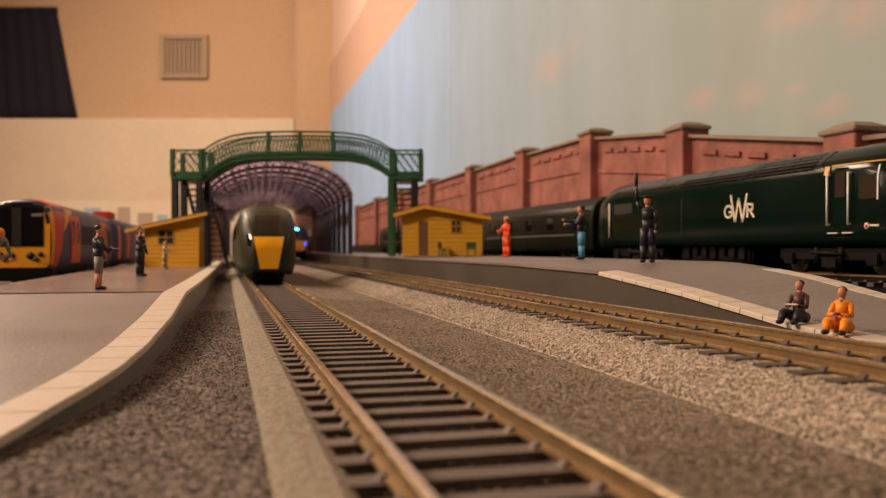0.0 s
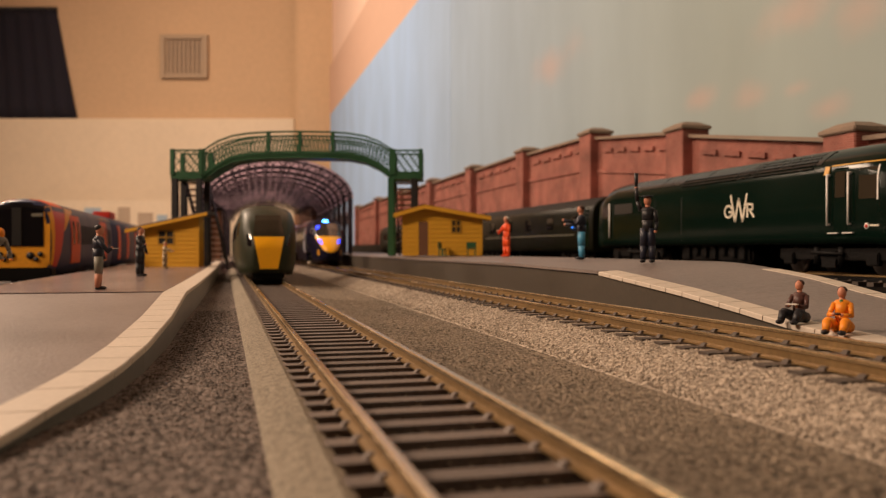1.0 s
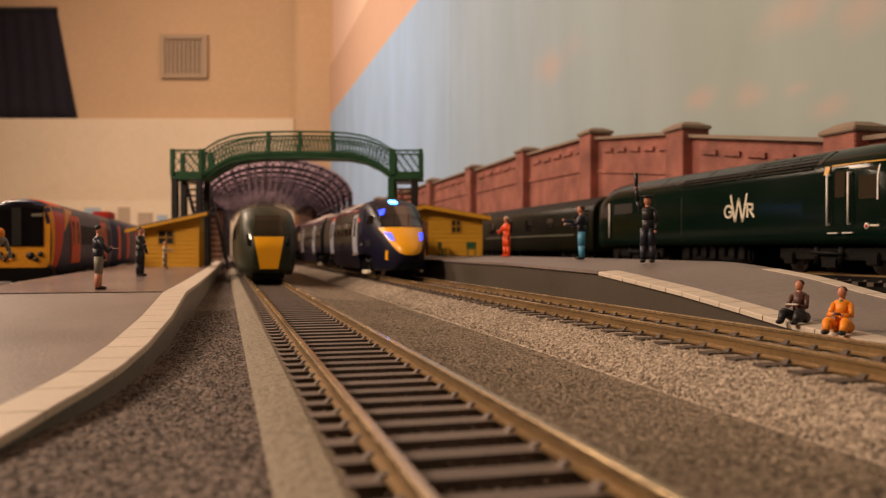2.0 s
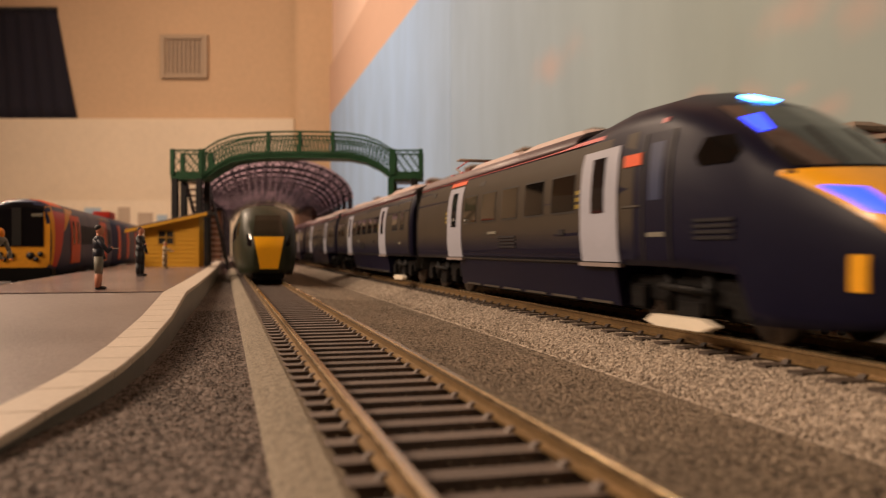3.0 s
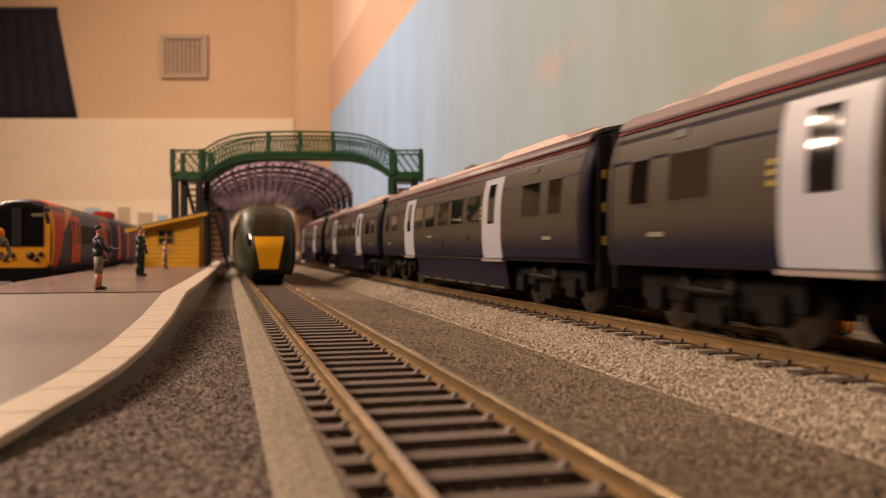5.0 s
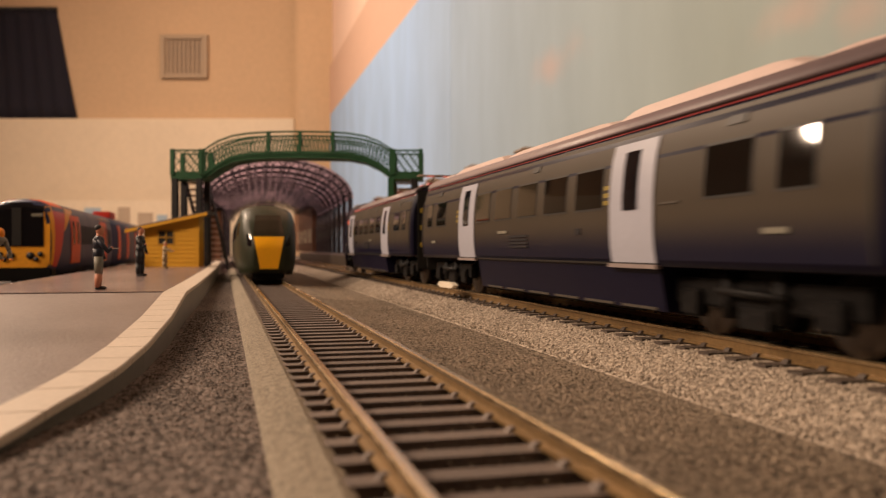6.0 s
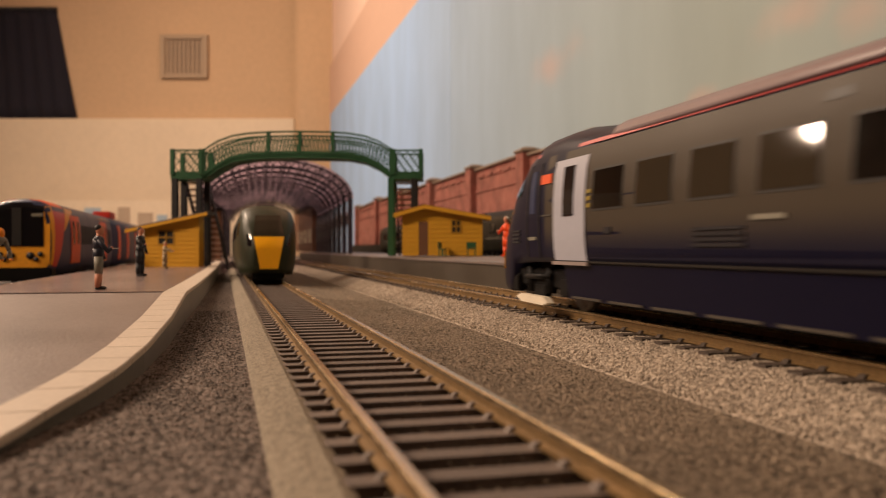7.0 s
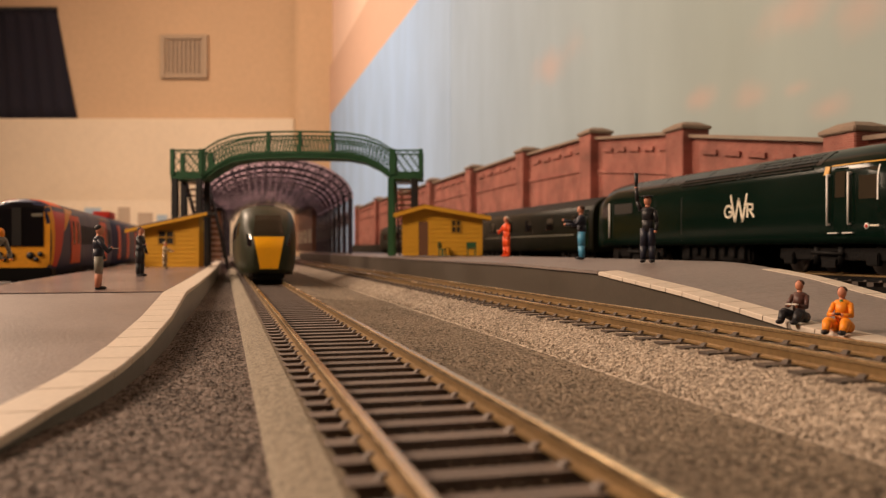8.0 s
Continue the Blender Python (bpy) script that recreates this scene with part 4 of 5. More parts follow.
    for side in (-1, 1):
        for y in doors:
            emu_door(sh, t, y, side)
            for k in range(3):
                bm = bmesh.new(); sh.patch(bm, y + 19.6, y + 21.2, 25.0 + k * 1.6, 25.9 + k * 1.6, side, 0.3, 1, 1, 0.5)
                part("door_button", bm, M["socket"], t)
            near = lead and y < 100
            if lead and (near or not rear):
                bm = bmesh.new(); sh.patch(bm, y - 9.5 if near else y - 0.5, y - 2.5 if near else y + 19, 32.2 if near else 37.9, 34.6 if near else 39.3, side, 0.3, 1, 1)
                part("door_sign", bm, M["orange"], t, "orange-red sign by the door")
            bm = bmesh.new(); sh.patch(bm, y - 9, y - 2, 24.0, 24.4, side, 0.26, 1, 1, 0.4)
            part("marking", bm, M["taupe"], t)
        marks(sh, t, 134, 18.9, 15, 0.55, 4, side, "faint", "lettering")
        marks(sh, t, 151, 20.2, 8, 0.8, 1, side, "f_grey")
        marks(sh, t, 99, 19.0, 3, 1.4, 1, side, "faint")
        marks(sh, t, 236 if not lead else 52, 18.0, 6, 0.9, 1, side, "f_grey")
        if not lead:
            marks(sh, t, 26, 18.0, 6, 0.9, 1, side, "f_grey")
    if lead:
        for side in (-1, 1):
            bm = bmesh.new(); sh.patch(bm, 51, 59.5, 13.5, 38.0, side, 0.18, 3, 6)
            d = part("cab_door", bm, M["navy"], t, "dark blue cab door")
            bm = bmesh.new(); sh.patch(bm, 53.2, 57.3, 25, 36, side, 0.3, 2, 3); part("pane", bm, M["blue"], d)
            for y in (50.4, 60.0):
                bm = bmesh.new(); sh.patch(bm, y - 0.25, y + 0.25, 13.5, 38.0, side, 0.3, 1, 6); part("door_edge", bm, M["frame_line"], d)
            bm = bmesh.new(); sh.slant(bm, ((30.2, 34.5, 42), (32, 33.2, 43.5), (35.2, 36.5, 42)), side, 0.2, 6); part("cab_window", bm, M["window"], t, "small cab side window")
            bm = bmesh.new(); sh.patch(bm, 9.6, 12.2, 9.6, 14.9, side, 0.3, 3, 3); part("side_marker", bm, M["nose_yellow"], t, "yellow corner panel")
            marks(sh, t, 33, 20.4, 10, 0.6, 4, side, "faint", "lettering")
            q = [(side * 7.4, 20.4), (side * 9.3, 21.0), (side * 11.2, 25.2), (side * 8.0, 24.6)]
            bm = bmesh.new(); sh.nose(bm, q, 1.25, 5); part("headlight", bm, M["glass" if rear else "light_blue"], t, "unlit headlight cluster" if rear else "glowing blue headlight cluster")
            if side > 0:
                continue
            # Added panel that glows for blue light leaking there; dark on the rear coach.
            q = [(side * 8.4, 35.8), (side * 10.8, 35.2), (side * 10.4, 38.6), (side * 6.4, 39.6)]
            bm = bmesh.new(); sh.nose(bm, q, 1.0, 5); part("cab_glow_panel", bm, M["glass" if rear else "light_blue"], t, "" if rear else "glowing panel for blue light leaking into the windscreen corner")
        bm = bmesh.new(); sh.bib(bm, ((12.4, 1.4), (12.7, 3.4), (13.4, 5.2), (14.8, 6.8), (17, 8.2), (19, 9.2), (21.5, 10.3), (24, 11.3), (26, 12.2), (27.6, 13.1), (28.1, 12.6)), 0.45, 26, 1.2)
        part("nose_panel", bm, M["nose_yellow"], t, "bright yellow warning panel on the nose")
        bm = bmesh.new(); sh.nose(bm, [(-11.6, 28.6), (11.6, 28.6), (10.6, 41.5), (-10.6, 41.5)], 0.7, 20, 1.6)
        ws = part("windscreen", bm, M["glass"], t, "black raked windscreen")
        for x0 in (-5.5, 3.0):
            bm = bmesh.new(); sh.nose(bm, [(x0, 29.2), (x0 + 0.5, 29.2), (x0 + 3.6, 36.5), (x0 + 3.1, 36.5)], 1.1, 5, 0.7); part("wiper", bm, M["bogie"], ws)
        bm = bmesh.new(); sh.nose(bm, [(-2.5, 43.0), (2.5, 43.0), (2.1, 44.9), (-2.1, 44.9)], 1.0, 5)
        part("top_light", bm, M["glass" if rear else "light_cyan"], t, "unlit top lamp" if rear else "bright cyan lamp above the windscreen")
        pantograph(t, 234)
        bogie(t, 50, 36.5, True); bogie(t, 230, 36.5)
        bm = bmesh.new(); box(bm, -14, 14, 100, 188, 3.0, 8, 0.6); part("underframe", bm, M["bogie"], t)
    else:
        bogie(t, 40.5, 36.5, shoes[0]); bogie(t, 228, 36.5, shoes[1])
        bm = bmesh.new(); box(bm, -14, 14, 78, 180, 3.0, 8, 0.6); part("underframe", bm, M["bogie"], t)
    # gangway at the trailing end, and at the leading end of a middle coach
    for y, k in ((262, 1),) if lead else ((262, 1), (6, -1)):
        bm = bmesh.new(); box(bm, -15.5, 15.5, min(y, y + k * 0.9), max(y, y + k * 0.9), 7, 41.5, 0.3)
        g = part("gangway", bm, M["dark"], t, "black end wall with gangway")
        bm = bmesh.new(); box(bm, -6.5, 6.5, min(y, y + k * 5.2), max(y, y + k * 5.2), 8, 38, 0.8); part("bellows", bm, M["bogie"], g, "black corridor bellows")
        for i, z in enumerate((16.5, 24.0, 31.5)):
            for s in (-1, 1):
                bm = bmesh.new(); box(bm, s * 13.2 - 1.2, s * 13.2 + 1.2, min(y + k * 0.9, y + k * 1.6), max(y + k * 0.9, y + k * 1.6), z, z + 2.2, 0.2)
                part("jumper_socket", bm, M["socket"], g, "yellow jumper socket, dulled for the shade of the gap")
        bm = bmesh.new(); box(bm, -2.2, 2.2, min(y, y + k * 6.0), max(y, y + k * 6.0), 3.2, 5.8, 0.4); part("coupler", bm, M["bogie"], g)
    return t


LEAD = javelin_car(True, blanks=(2, 3, 4))
MIDDLE = [javelin_car(False, False, (True, False), (0, 1, 6, 7)), javelin_car(False, False, (False, False), (0, 1, 2, 6, 7)),
          javelin_car(False, False, (False, False), (4, 6, 7)), javelin_car(False, False, (False, True), (4, 5, 6))]
TAIL = javelin_car(True, True, blanks=(1, 2, 3, 6))


# ---------------------------------------------------------------- standing stock
def green_unit():
    """Express unit standing on the middle line, its nose towards the eye."""
    x, y = MID_X - 484 * math.sin(radians(MID_TILT)) + 0.8, 486
    t = thing("green_train", x, y, MID_Z + 2.5, MID_TILT, "dark green model express train with a yellow nose panel", "model train")
    sh = Shell([(0, 8.5, 21, 7), (2, 11, 25, 5), (5, 13, 30, 4), (10, 15, 35.6, 3.6), (17, 16.4, 40.4, 3.6), (27, 17.2, 43.8, 3.6), (40, 17.6, 45.4, 3.6), (330, 17.6, 45.4, 3.6), (332, 16, 43.6, 6)], JPROF)
    bm = bmesh.new(); sh.body(bm); part("body", bm, M["dusty_green"], t)
    bm = bmesh.new(); sh.nose(bm, [(-5.0, 7.2), (5.0, 7.2), (8.6, 25.6), (-8.6, 25.6)], 0.4, 10); part("nose_panel", bm, M["nose_yellow"], t, "yellow tapered warning panel")
    bm = bmesh.new(); sh.nose(bm, [(-8.6, 26.6), (8.6, 26.6), (7.2, 38.4), (-7.2, 38.4)], 0.4, 10); part("windscreen", bm, M["blank"], t, "smoky brown windscreen")
    for s in (-1, 1):
        bm = bmesh.new(); sh.nose(bm, [(s * 9.6, 20), (s * 12, 20.5), (s * 12.4, 27), (s * 9.9, 27)], 0.3, 4); part("lamp_cluster", bm, M["glass"], t, "dark lamp cluster")
        bm = bmesh.new(); sh.patch(bm, 22, 30, 26, 34, s, 0.15, 2, 3); part("cab_window", bm, M["glass"], t)
    window_row(sh, t, [(56 + 17 * i, 69 + 17 * i) for i in range(15)], 25, 34)
    bm = bmesh.new(); box(bm, -9, 9, 3, 12, 1.0, 5, 1.0); part("coupler_cover", bm, M["bogie"], t)
    bm = bmesh.new(); box(bm, -6, 6, 44, 90, 44.8, 47.0, 0.8); part("roof_pod", bm, M["train_roof"], t)
    bogie(t, 45); bogie(t, 290)
    return t


green_unit()


def red_unit():
    """Suburban unit beyond the near platform: yellow and black front, blue side with red doors."""
    t = thing("suburban_train", -118, 540, 1.5, 0, "blue and red model suburban train with a yellow front", "model train")
    sh = Shell([(0, 16.8, 47, 9), (1.5, 17.4, 49.5, 7), (6, 17.9, 51.4, 6), (14, 18.1, 52, 6), (262, 17.9, 52, 6), (264, 17, 50, 8)], JPROF)
    bm = bmesh.new(); sh.body(bm); part("body", bm, M["blue"], t)
    bm = bmesh.new(); sh.nose(bm, [(-15.9, 10.5), (15.9, 10.5), (16.4, 46.5), (-16.4, 46.5)], 0.35, 10); part("front_panel", bm, M["amber"], t, "amber yellow front panel")
    bm = bmesh.new(); sh.nose(bm, [(-12.6, 23.0), (12.6, 23.0), (12.6, 49.2), (-12.6, 49.2)], 0.6, 12); w = part("front_window", bm, M["glass"], t, "black front windows and gangway door")
    bm = bmesh.new(); sh.nose(bm, [(-4.6, 23.5), (0.5, 23.5), (0.5, 46), (-4.6, 46)], 0.9, 4, 1.2); part("gangway_door", bm, M["dark"], t)
    bm = bmesh.new(); sh.nose(bm, [(6.0, 40.6), (12.2, 40.9), (12.2, 42.8), (6.0, 42.5)], 0.95, 3, 0.6); part("destination_panel", bm, M["f_grey"], w, "dim unreadable destination panel")
    for s in (-1, 1):
        for k, (x, z, r) in enumerate(((5.4, 17.6, 2.2), (10.8, 18.4, 1.5), (8.6, 15.4, 1.4))):
            bm = bmesh.new(); bar(bm, (s * x, -0.9, z), (s * x, 2.2, z), r, r, 14); part("lamp", bm, M["dark"], t, "round black lamp")
        bm = bmesh.new(); sh.slant(bm, ((12, 0.2, 2.2), (22, 0.2, 3.5), (36, 0.2, 5), (47, 0.2, 6)), s); part("front_edge", bm, M["amber"], t, "amber edge wrapping round the front")
        bm = bmesh.new(); sh.slant(bm, ((11, 2.4, 12), (20, 3.6, 22), (30, 4.6, 29), (40, 5.6, 38), (48, 6.4, 47)), s); part("red_swoosh", bm, M["red"], t, "red swoosh behind the front")
        bm = bmesh.new(); sh.slant(bm, ((33, 32.5, 34), (40, 39, 52), (48, 48, 76)), s); part("orange_swoosh", bm, M["amber"], t, "amber swoosh rising to the roof")
        bm = bmesh.new(); sh.patch(bm, 6.5, 44, 47.6, 51.0, s, 0.35, 4, 5); part("roof_edge", bm, M["orange"], t, "orange-red front roof edge")
        for y in (58, 75.4, 194, 211.4):
            bm = bmesh.new(); sh.patch(bm, y, y + 17, 12, 44, s, 0.4, 1, 6); d = part("door", bm, M["orange"], t, "orange-red passenger door")
            bm = bmesh.new(); sh.patch(bm, y + 5, y + 12, 25, 40, s, 0.6, 1, 3); part("pane", bm, M["window"], d)
    window_row(sh, t, [(98 + 16 * i, 111 + 16 * i) for i in range(6)] + [(236, 250)], 25, 38, "dark")
    bm = bmesh.new(); box(bm, -16.9, 16.9, -0.9, 14, 2.5, 10.4, 0.8); part("valance", bm, M["bogie"], t)
    for y in (70, 120):
        bm = bmesh.new(); box(bm, -13, 13, y, y + 40, 2.5, 7, 0.6); part("equipment_box", bm, M["bogie"], t)
    bogie(t, 40); bogie(t, 225)
    second = thing("suburban_train", -118, 807, 1.5, 0, "blue model suburban coach with red doors", "model train")
    sh2 = Shell([(0, 17, 50, 8), (2, 17.9, 52, 6), (262, 17.9, 52, 6), (264, 17, 50, 8)], JPROF)
    bm = bmesh.new(); sh2.body(bm); part("body", bm, M["blue"], second)
    for y in (40, 110, 190):
        for s in (-1, 1):
            bm = bmesh.new(); sh2.patch(bm, y, y + 17, 12, 44, s, 0.4, 1, 6); part("door", bm, M["orange"], second)
    bogie(second, 40); bogie(second, 225)
    bm = bmesh.new(); box(bm, -8, 8, 60, 100, 51.4, 58, 1.0); part("roof_pod", bm, M["red"], second, "red box on the roof")
    return t


red_unit()
bm = bmesh.new(); prism(bm, [(-142, 0.02), (-140, 1.4), (-98, 1.4), (-96, 0.02)], 480, 1500)
solid("trackbed", bm, M["bogie"], "dark bed of the far platform track", "track bed", "structure")

LOCO_X, LOCO_Z = 247.5, 13.0
# Bed coloured black to stand for the deep shade beneath the locomotive.
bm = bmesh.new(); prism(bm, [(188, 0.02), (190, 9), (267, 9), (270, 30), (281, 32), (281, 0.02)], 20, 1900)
solid("trackbed", bm, M["bogie"], "raised bed under the green locomotive, coloured black for its shade", "track bed", "structure")
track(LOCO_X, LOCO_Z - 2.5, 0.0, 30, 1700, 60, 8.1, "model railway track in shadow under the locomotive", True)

LPROF = [(0, 0.95), (0.08, 1.0), (0.42, 1.0), (0.70, 0.99), (0.78, 0.94), (0.86, 0.80), (0.93, 0.58), (0.98, 0.3), (1.0, 0.0)]


def diesel():
    t = thing("diesel_locomotive", LOCO_X, 244, LOCO_Z, 0, "glossy dark green model diesel locomotive with cream emblem", "model train")
    sh = Shell([(0, 15.2, 40, 11), (3, 16.4, 44.5, 11), (9, 17.2, 48.4, 11.5), (18, 17.5, 50.6, 12), (30, 17.5, 51.2, 12), (228, 17.5, 51.2, 12), (240, 17.4, 50.4, 12), (250, 16.6, 46, 11), (255, 15, 40, 11)], LPROF)
    bm = bmesh.new(); sh.body(bm); part("body", bm, M["green"], t)
    # roof panels with their seams
    for y0, y1 in ((44, 62), (63, 84), (85, 128), (129, 172), (173, 212)):
        for s in (-1, 1):
            bm = bmesh.new(); sh.patch(bm, y0, y1, 43.8, 49.4, s, 0.35, 1, 5, 0.6); part("roof_panel", bm, M["loco_roof"], t, "dark grey roof panel")
    for i in range(5):
        for s in (-1, 1):
            bm = bmesh.new(); sh.patch(bm, 48, 92 if i > 2 else 150, 42.6 + i * 1.5, 43.1 + i * 1.5, s, 0.8, 2, 1, 0.9); part("grille_bar", bm, M["loco_roof"], t)
    for s in (-1, 1):
        for y in (25.5, 37.0):
            bm = bmesh.new()
            x = s * 18.9
            bar(bm, (x, y, 19.2), (x, y, 39.4), 0.42)
            for z in (19.6, 39.0):
                bar(bm, (x, y, z), (s * 17.3, y, z), 0.45)
            part("handrail", bm, M["white"], t, "white cab handrail")
        bm = bmesh.new(); sh.patch(bm, 27.5, 35.0, 14, 41.5, s, 0.14, 1, 6); d = part("cab_door", bm, M["green"], t)
        bm = bmesh.new(); sh.patch(bm, 28.6, 33.9, 30, 40, s, 0.35, 1, 3); part("pane", bm, M["blank"], d, "grey-brown door window")
        bm = bmesh.new(); sh.patch(bm, 12.5, 21.5, 28.8, 40.5, s, 0.12, 2, 3); part("cab_window", bm, M["blank"], t, "grey-brown cab side window")
        bm = bmesh.new(); sh.patch(bm, 11.8, 12.4, 28.2, 41.0, s, 0.35, 1, 3); part("window_trim", bm, M["white"], t)
        bm = bmesh.new(); sh.patch(bm, 2, 37, 42.4, 42.9, s, 0.2, 6, 1); part("gold_line", bm, M["gold"], t, "thin gold line over the cab")
        bm = bmesh.new(); sh.patch(bm, 37.6, 40.2, 39.2, 42.6, s, 0.5, 1, 2); part("lamp_bracket", bm, M["gold"], t)
        for y in (24, 32):
            bm = bmesh.new(); sh.patch(bm, y, y + 5.5, 16.0, 16.4, s, 0.9, 1, 1, 1.0); part("footstep", bm, M["white"], t)
        bm = bmesh.new(); bar(bm, (s * 17.2, 17.5, 18.6), (s * 17.6, 17.5, 18.6), 1.15, 1.15, 16); wd = part("warning_disc", bm, M["white"], t, "small white round badge with a red middle")
        bm = bmesh.new(); bar(bm, (s * 17.5, 17.5, 18.6), (s * 17.75, 17.5, 18.6), 0.7, 0.7, 12); part("badge_middle", bm, M["red"], wd)
        marks(sh, t, 11.5, 18.4, 4.2, 0.7, 1, s)
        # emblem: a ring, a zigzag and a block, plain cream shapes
        y0 = 97.4
        bm = bmesh.new()
        X = s * 17.62
        def seg(a, b, r=0.55):
            strip_yz(bm, X, a, b, r, s)
        for a, b in (((-6.4, 35.4), (-2.9, 22.6)), ((-2.9, 22.6), (0.0, 33.4)), ((0.0, 33.4), (2.9, 22.6)), ((2.9, 22.6), (6.4, 35.4))):
            seg((y0 + a[0], a[1]), (y0 + b[0], b[1]), 0.6)
        part("emblem_zigzag", bm, M["cream"], t, "cream zigzag emblem")
        bm = bmesh.new()
        for k in range(10):
            a0, a1 = radians(215 + k * 30), radians(245 + k * 30)
            seg((y0 + 8.2 + 3.1 * math.cos(a0), 27.6 + 2.8 * math.sin(a0)), (y0 + 8.2 + 3.1 * math.cos(a1), 27.6 + 2.8 * math.sin(a1)), 0.5)
        seg((y0 + 8.0, 27.4), (y0 + 5.2, 27.4), 0.5); seg((y0 + 5.5, 27.4), (y0 + 5.5, 25.2), 0.5)
        part("emblem_ring", bm, M["cream"], t, "cream ring emblem")
        bm = bmesh.new()
        q = y0 - 6.6
        seg((q, 30.9), (q, 24.4), 0.6); seg((q, 30.5), (q - 4.0, 30.2), 0.5); seg((q - 4.0, 30.4), (q - 4.0, 27.9), 0.5); seg((q - 4.0, 28.0), (q, 27.7), 0.5); seg((q - 1.6, 27.8), (q - 5.0, 24.4), 0.55)
        part("emblem_block", bm, M["cream"], t, "cream block emblem")
        # far cab
        for y in (231.5,):
            bm = bmesh.new(); bar(bm, (s * 18.4, y, 17), (s * 18.4, y, 38), 0.5); part("handrail", bm, M["white"], t)
        bm = bmesh.new(); sh.patch(bm, 235.5, 244, 29.5, 38, s, 0.15, 1, 3); part("cab_window", bm, M["blank"], t)
        bm = bmesh.new(); sh.patch(bm, 203, 226, 31, 37, s, 0.3, 1, 2); part("nameplate", bm, M["frame_line"], t, "dark blank nameplate")
        for y in (148, 176):
            bm = bmesh.new(); sh.patch(bm, y, y + 0.5, 14, 41, s, 0.12, 1, 5); part("panel_seam", bm, M["dark"], t)
    bm = bmesh.new(); box(bm, -12, 12, 96, 158, 3.5, 12.5, 1.2); part("fuel_tank", bm, M["bogie"], t)
    for i in range(7):
        bm = bmesh.new(); box(bm, -13.6, -12.2, 99 + i * 8, 104 + i * 8, 5 + (i % 3), 11, 0.3); part("equipment_box", bm, M["bogie"], t)
    bm = bmesh.new()
    box(bm, -16.2, 16.2, -2, 3, 6.5, 12.5, 0.5)
    for s in (-1, 1):
        bar(bm, (s * 11, -7, 10.5), (s * 11, -2, 10.5), 1.5); bar(bm, (s * 11, -8, 10.5), (s * 11, -7, 10.5), 3.0, 3.0, 14)
    part("buffer_beam", bm, M["bogie"], t)
    bogie(t, 42, 48); bogie(t, 205, 48)


def strip_yz(bm, x, a, b, r, s):
    """A flat stroke on a side, in the y-z plane."""
    p, q = Vector((x, a[0], a[1])), Vector((x, b[0], b[1]))
    d = (q - p).normalized()
    w = Vector((0, -d.z, d.y)) * r
    o = Vector((s * 0.2, 0, 0))
    vs = [bm.verts.new(v) for v in (p - w, q - w, q + w, p + w, p - w + o, q - w + o, q + w + o, p + w + o)]
    for f in ((0, 1, 2, 3), (4, 5, 6, 7), (0, 1, 5, 4), (1, 2, 6, 5), (2, 3, 7, 6), (3, 0, 4, 7)):
        bm.faces.new([vs[i] for i in f])


diesel()


def green_coach(y):
    t = thing("passenger_coach", LOCO_X, y, LOCO_Z, 0, "dull dark green model sleeping coach", "model train", "coaches behind the locomotive")
    sh = Shell([(0, 16.8, 44, 9), (1, 17.2, 45.5, 8), (258, 17.2, 45.5, 8), (259, 16.8, 44, 9)], LPROF)
    bm = bmesh.new(); sh.body(bm); part("body", bm, M["green_grey"], t)
    for s in (-1, 1):
        bm = bmesh.new(); sh.patch(bm, 1, 258, 38.6, 43.8, s, 0.2, 1, 4); part("roof", bm, M["coach_roof"], t, "dull dark grey roof")
        bm = bmesh.new(); sh.patch(bm, 30, 230, 19.5, 20.1, s, 0.15, 1, 1); part("waist_line", bm, M["f_grey"], t)
        bm = bmesh.new(); sh.patch(bm, 6, 14, 12, 36, s, 0.25, 1, 5); part("door", bm, M["green"], t)
    window_row(sh, t, [(22 + 46 * i, 34 + 46 * i) for i in range(5)], 24, 32.5)
    marks(sh, t, 17, 20, 3, 3, 1, -1)
    bogie(t, 38); bogie(t, 222)
    return t


gc = green_coach(503)
copy_thing(gc, pose(LOCO_X * K, 766 * K, LOCO_Z * K))
copy_thing(gc, pose(LOCO_X * K, 1029 * K, LOCO_Z * K))


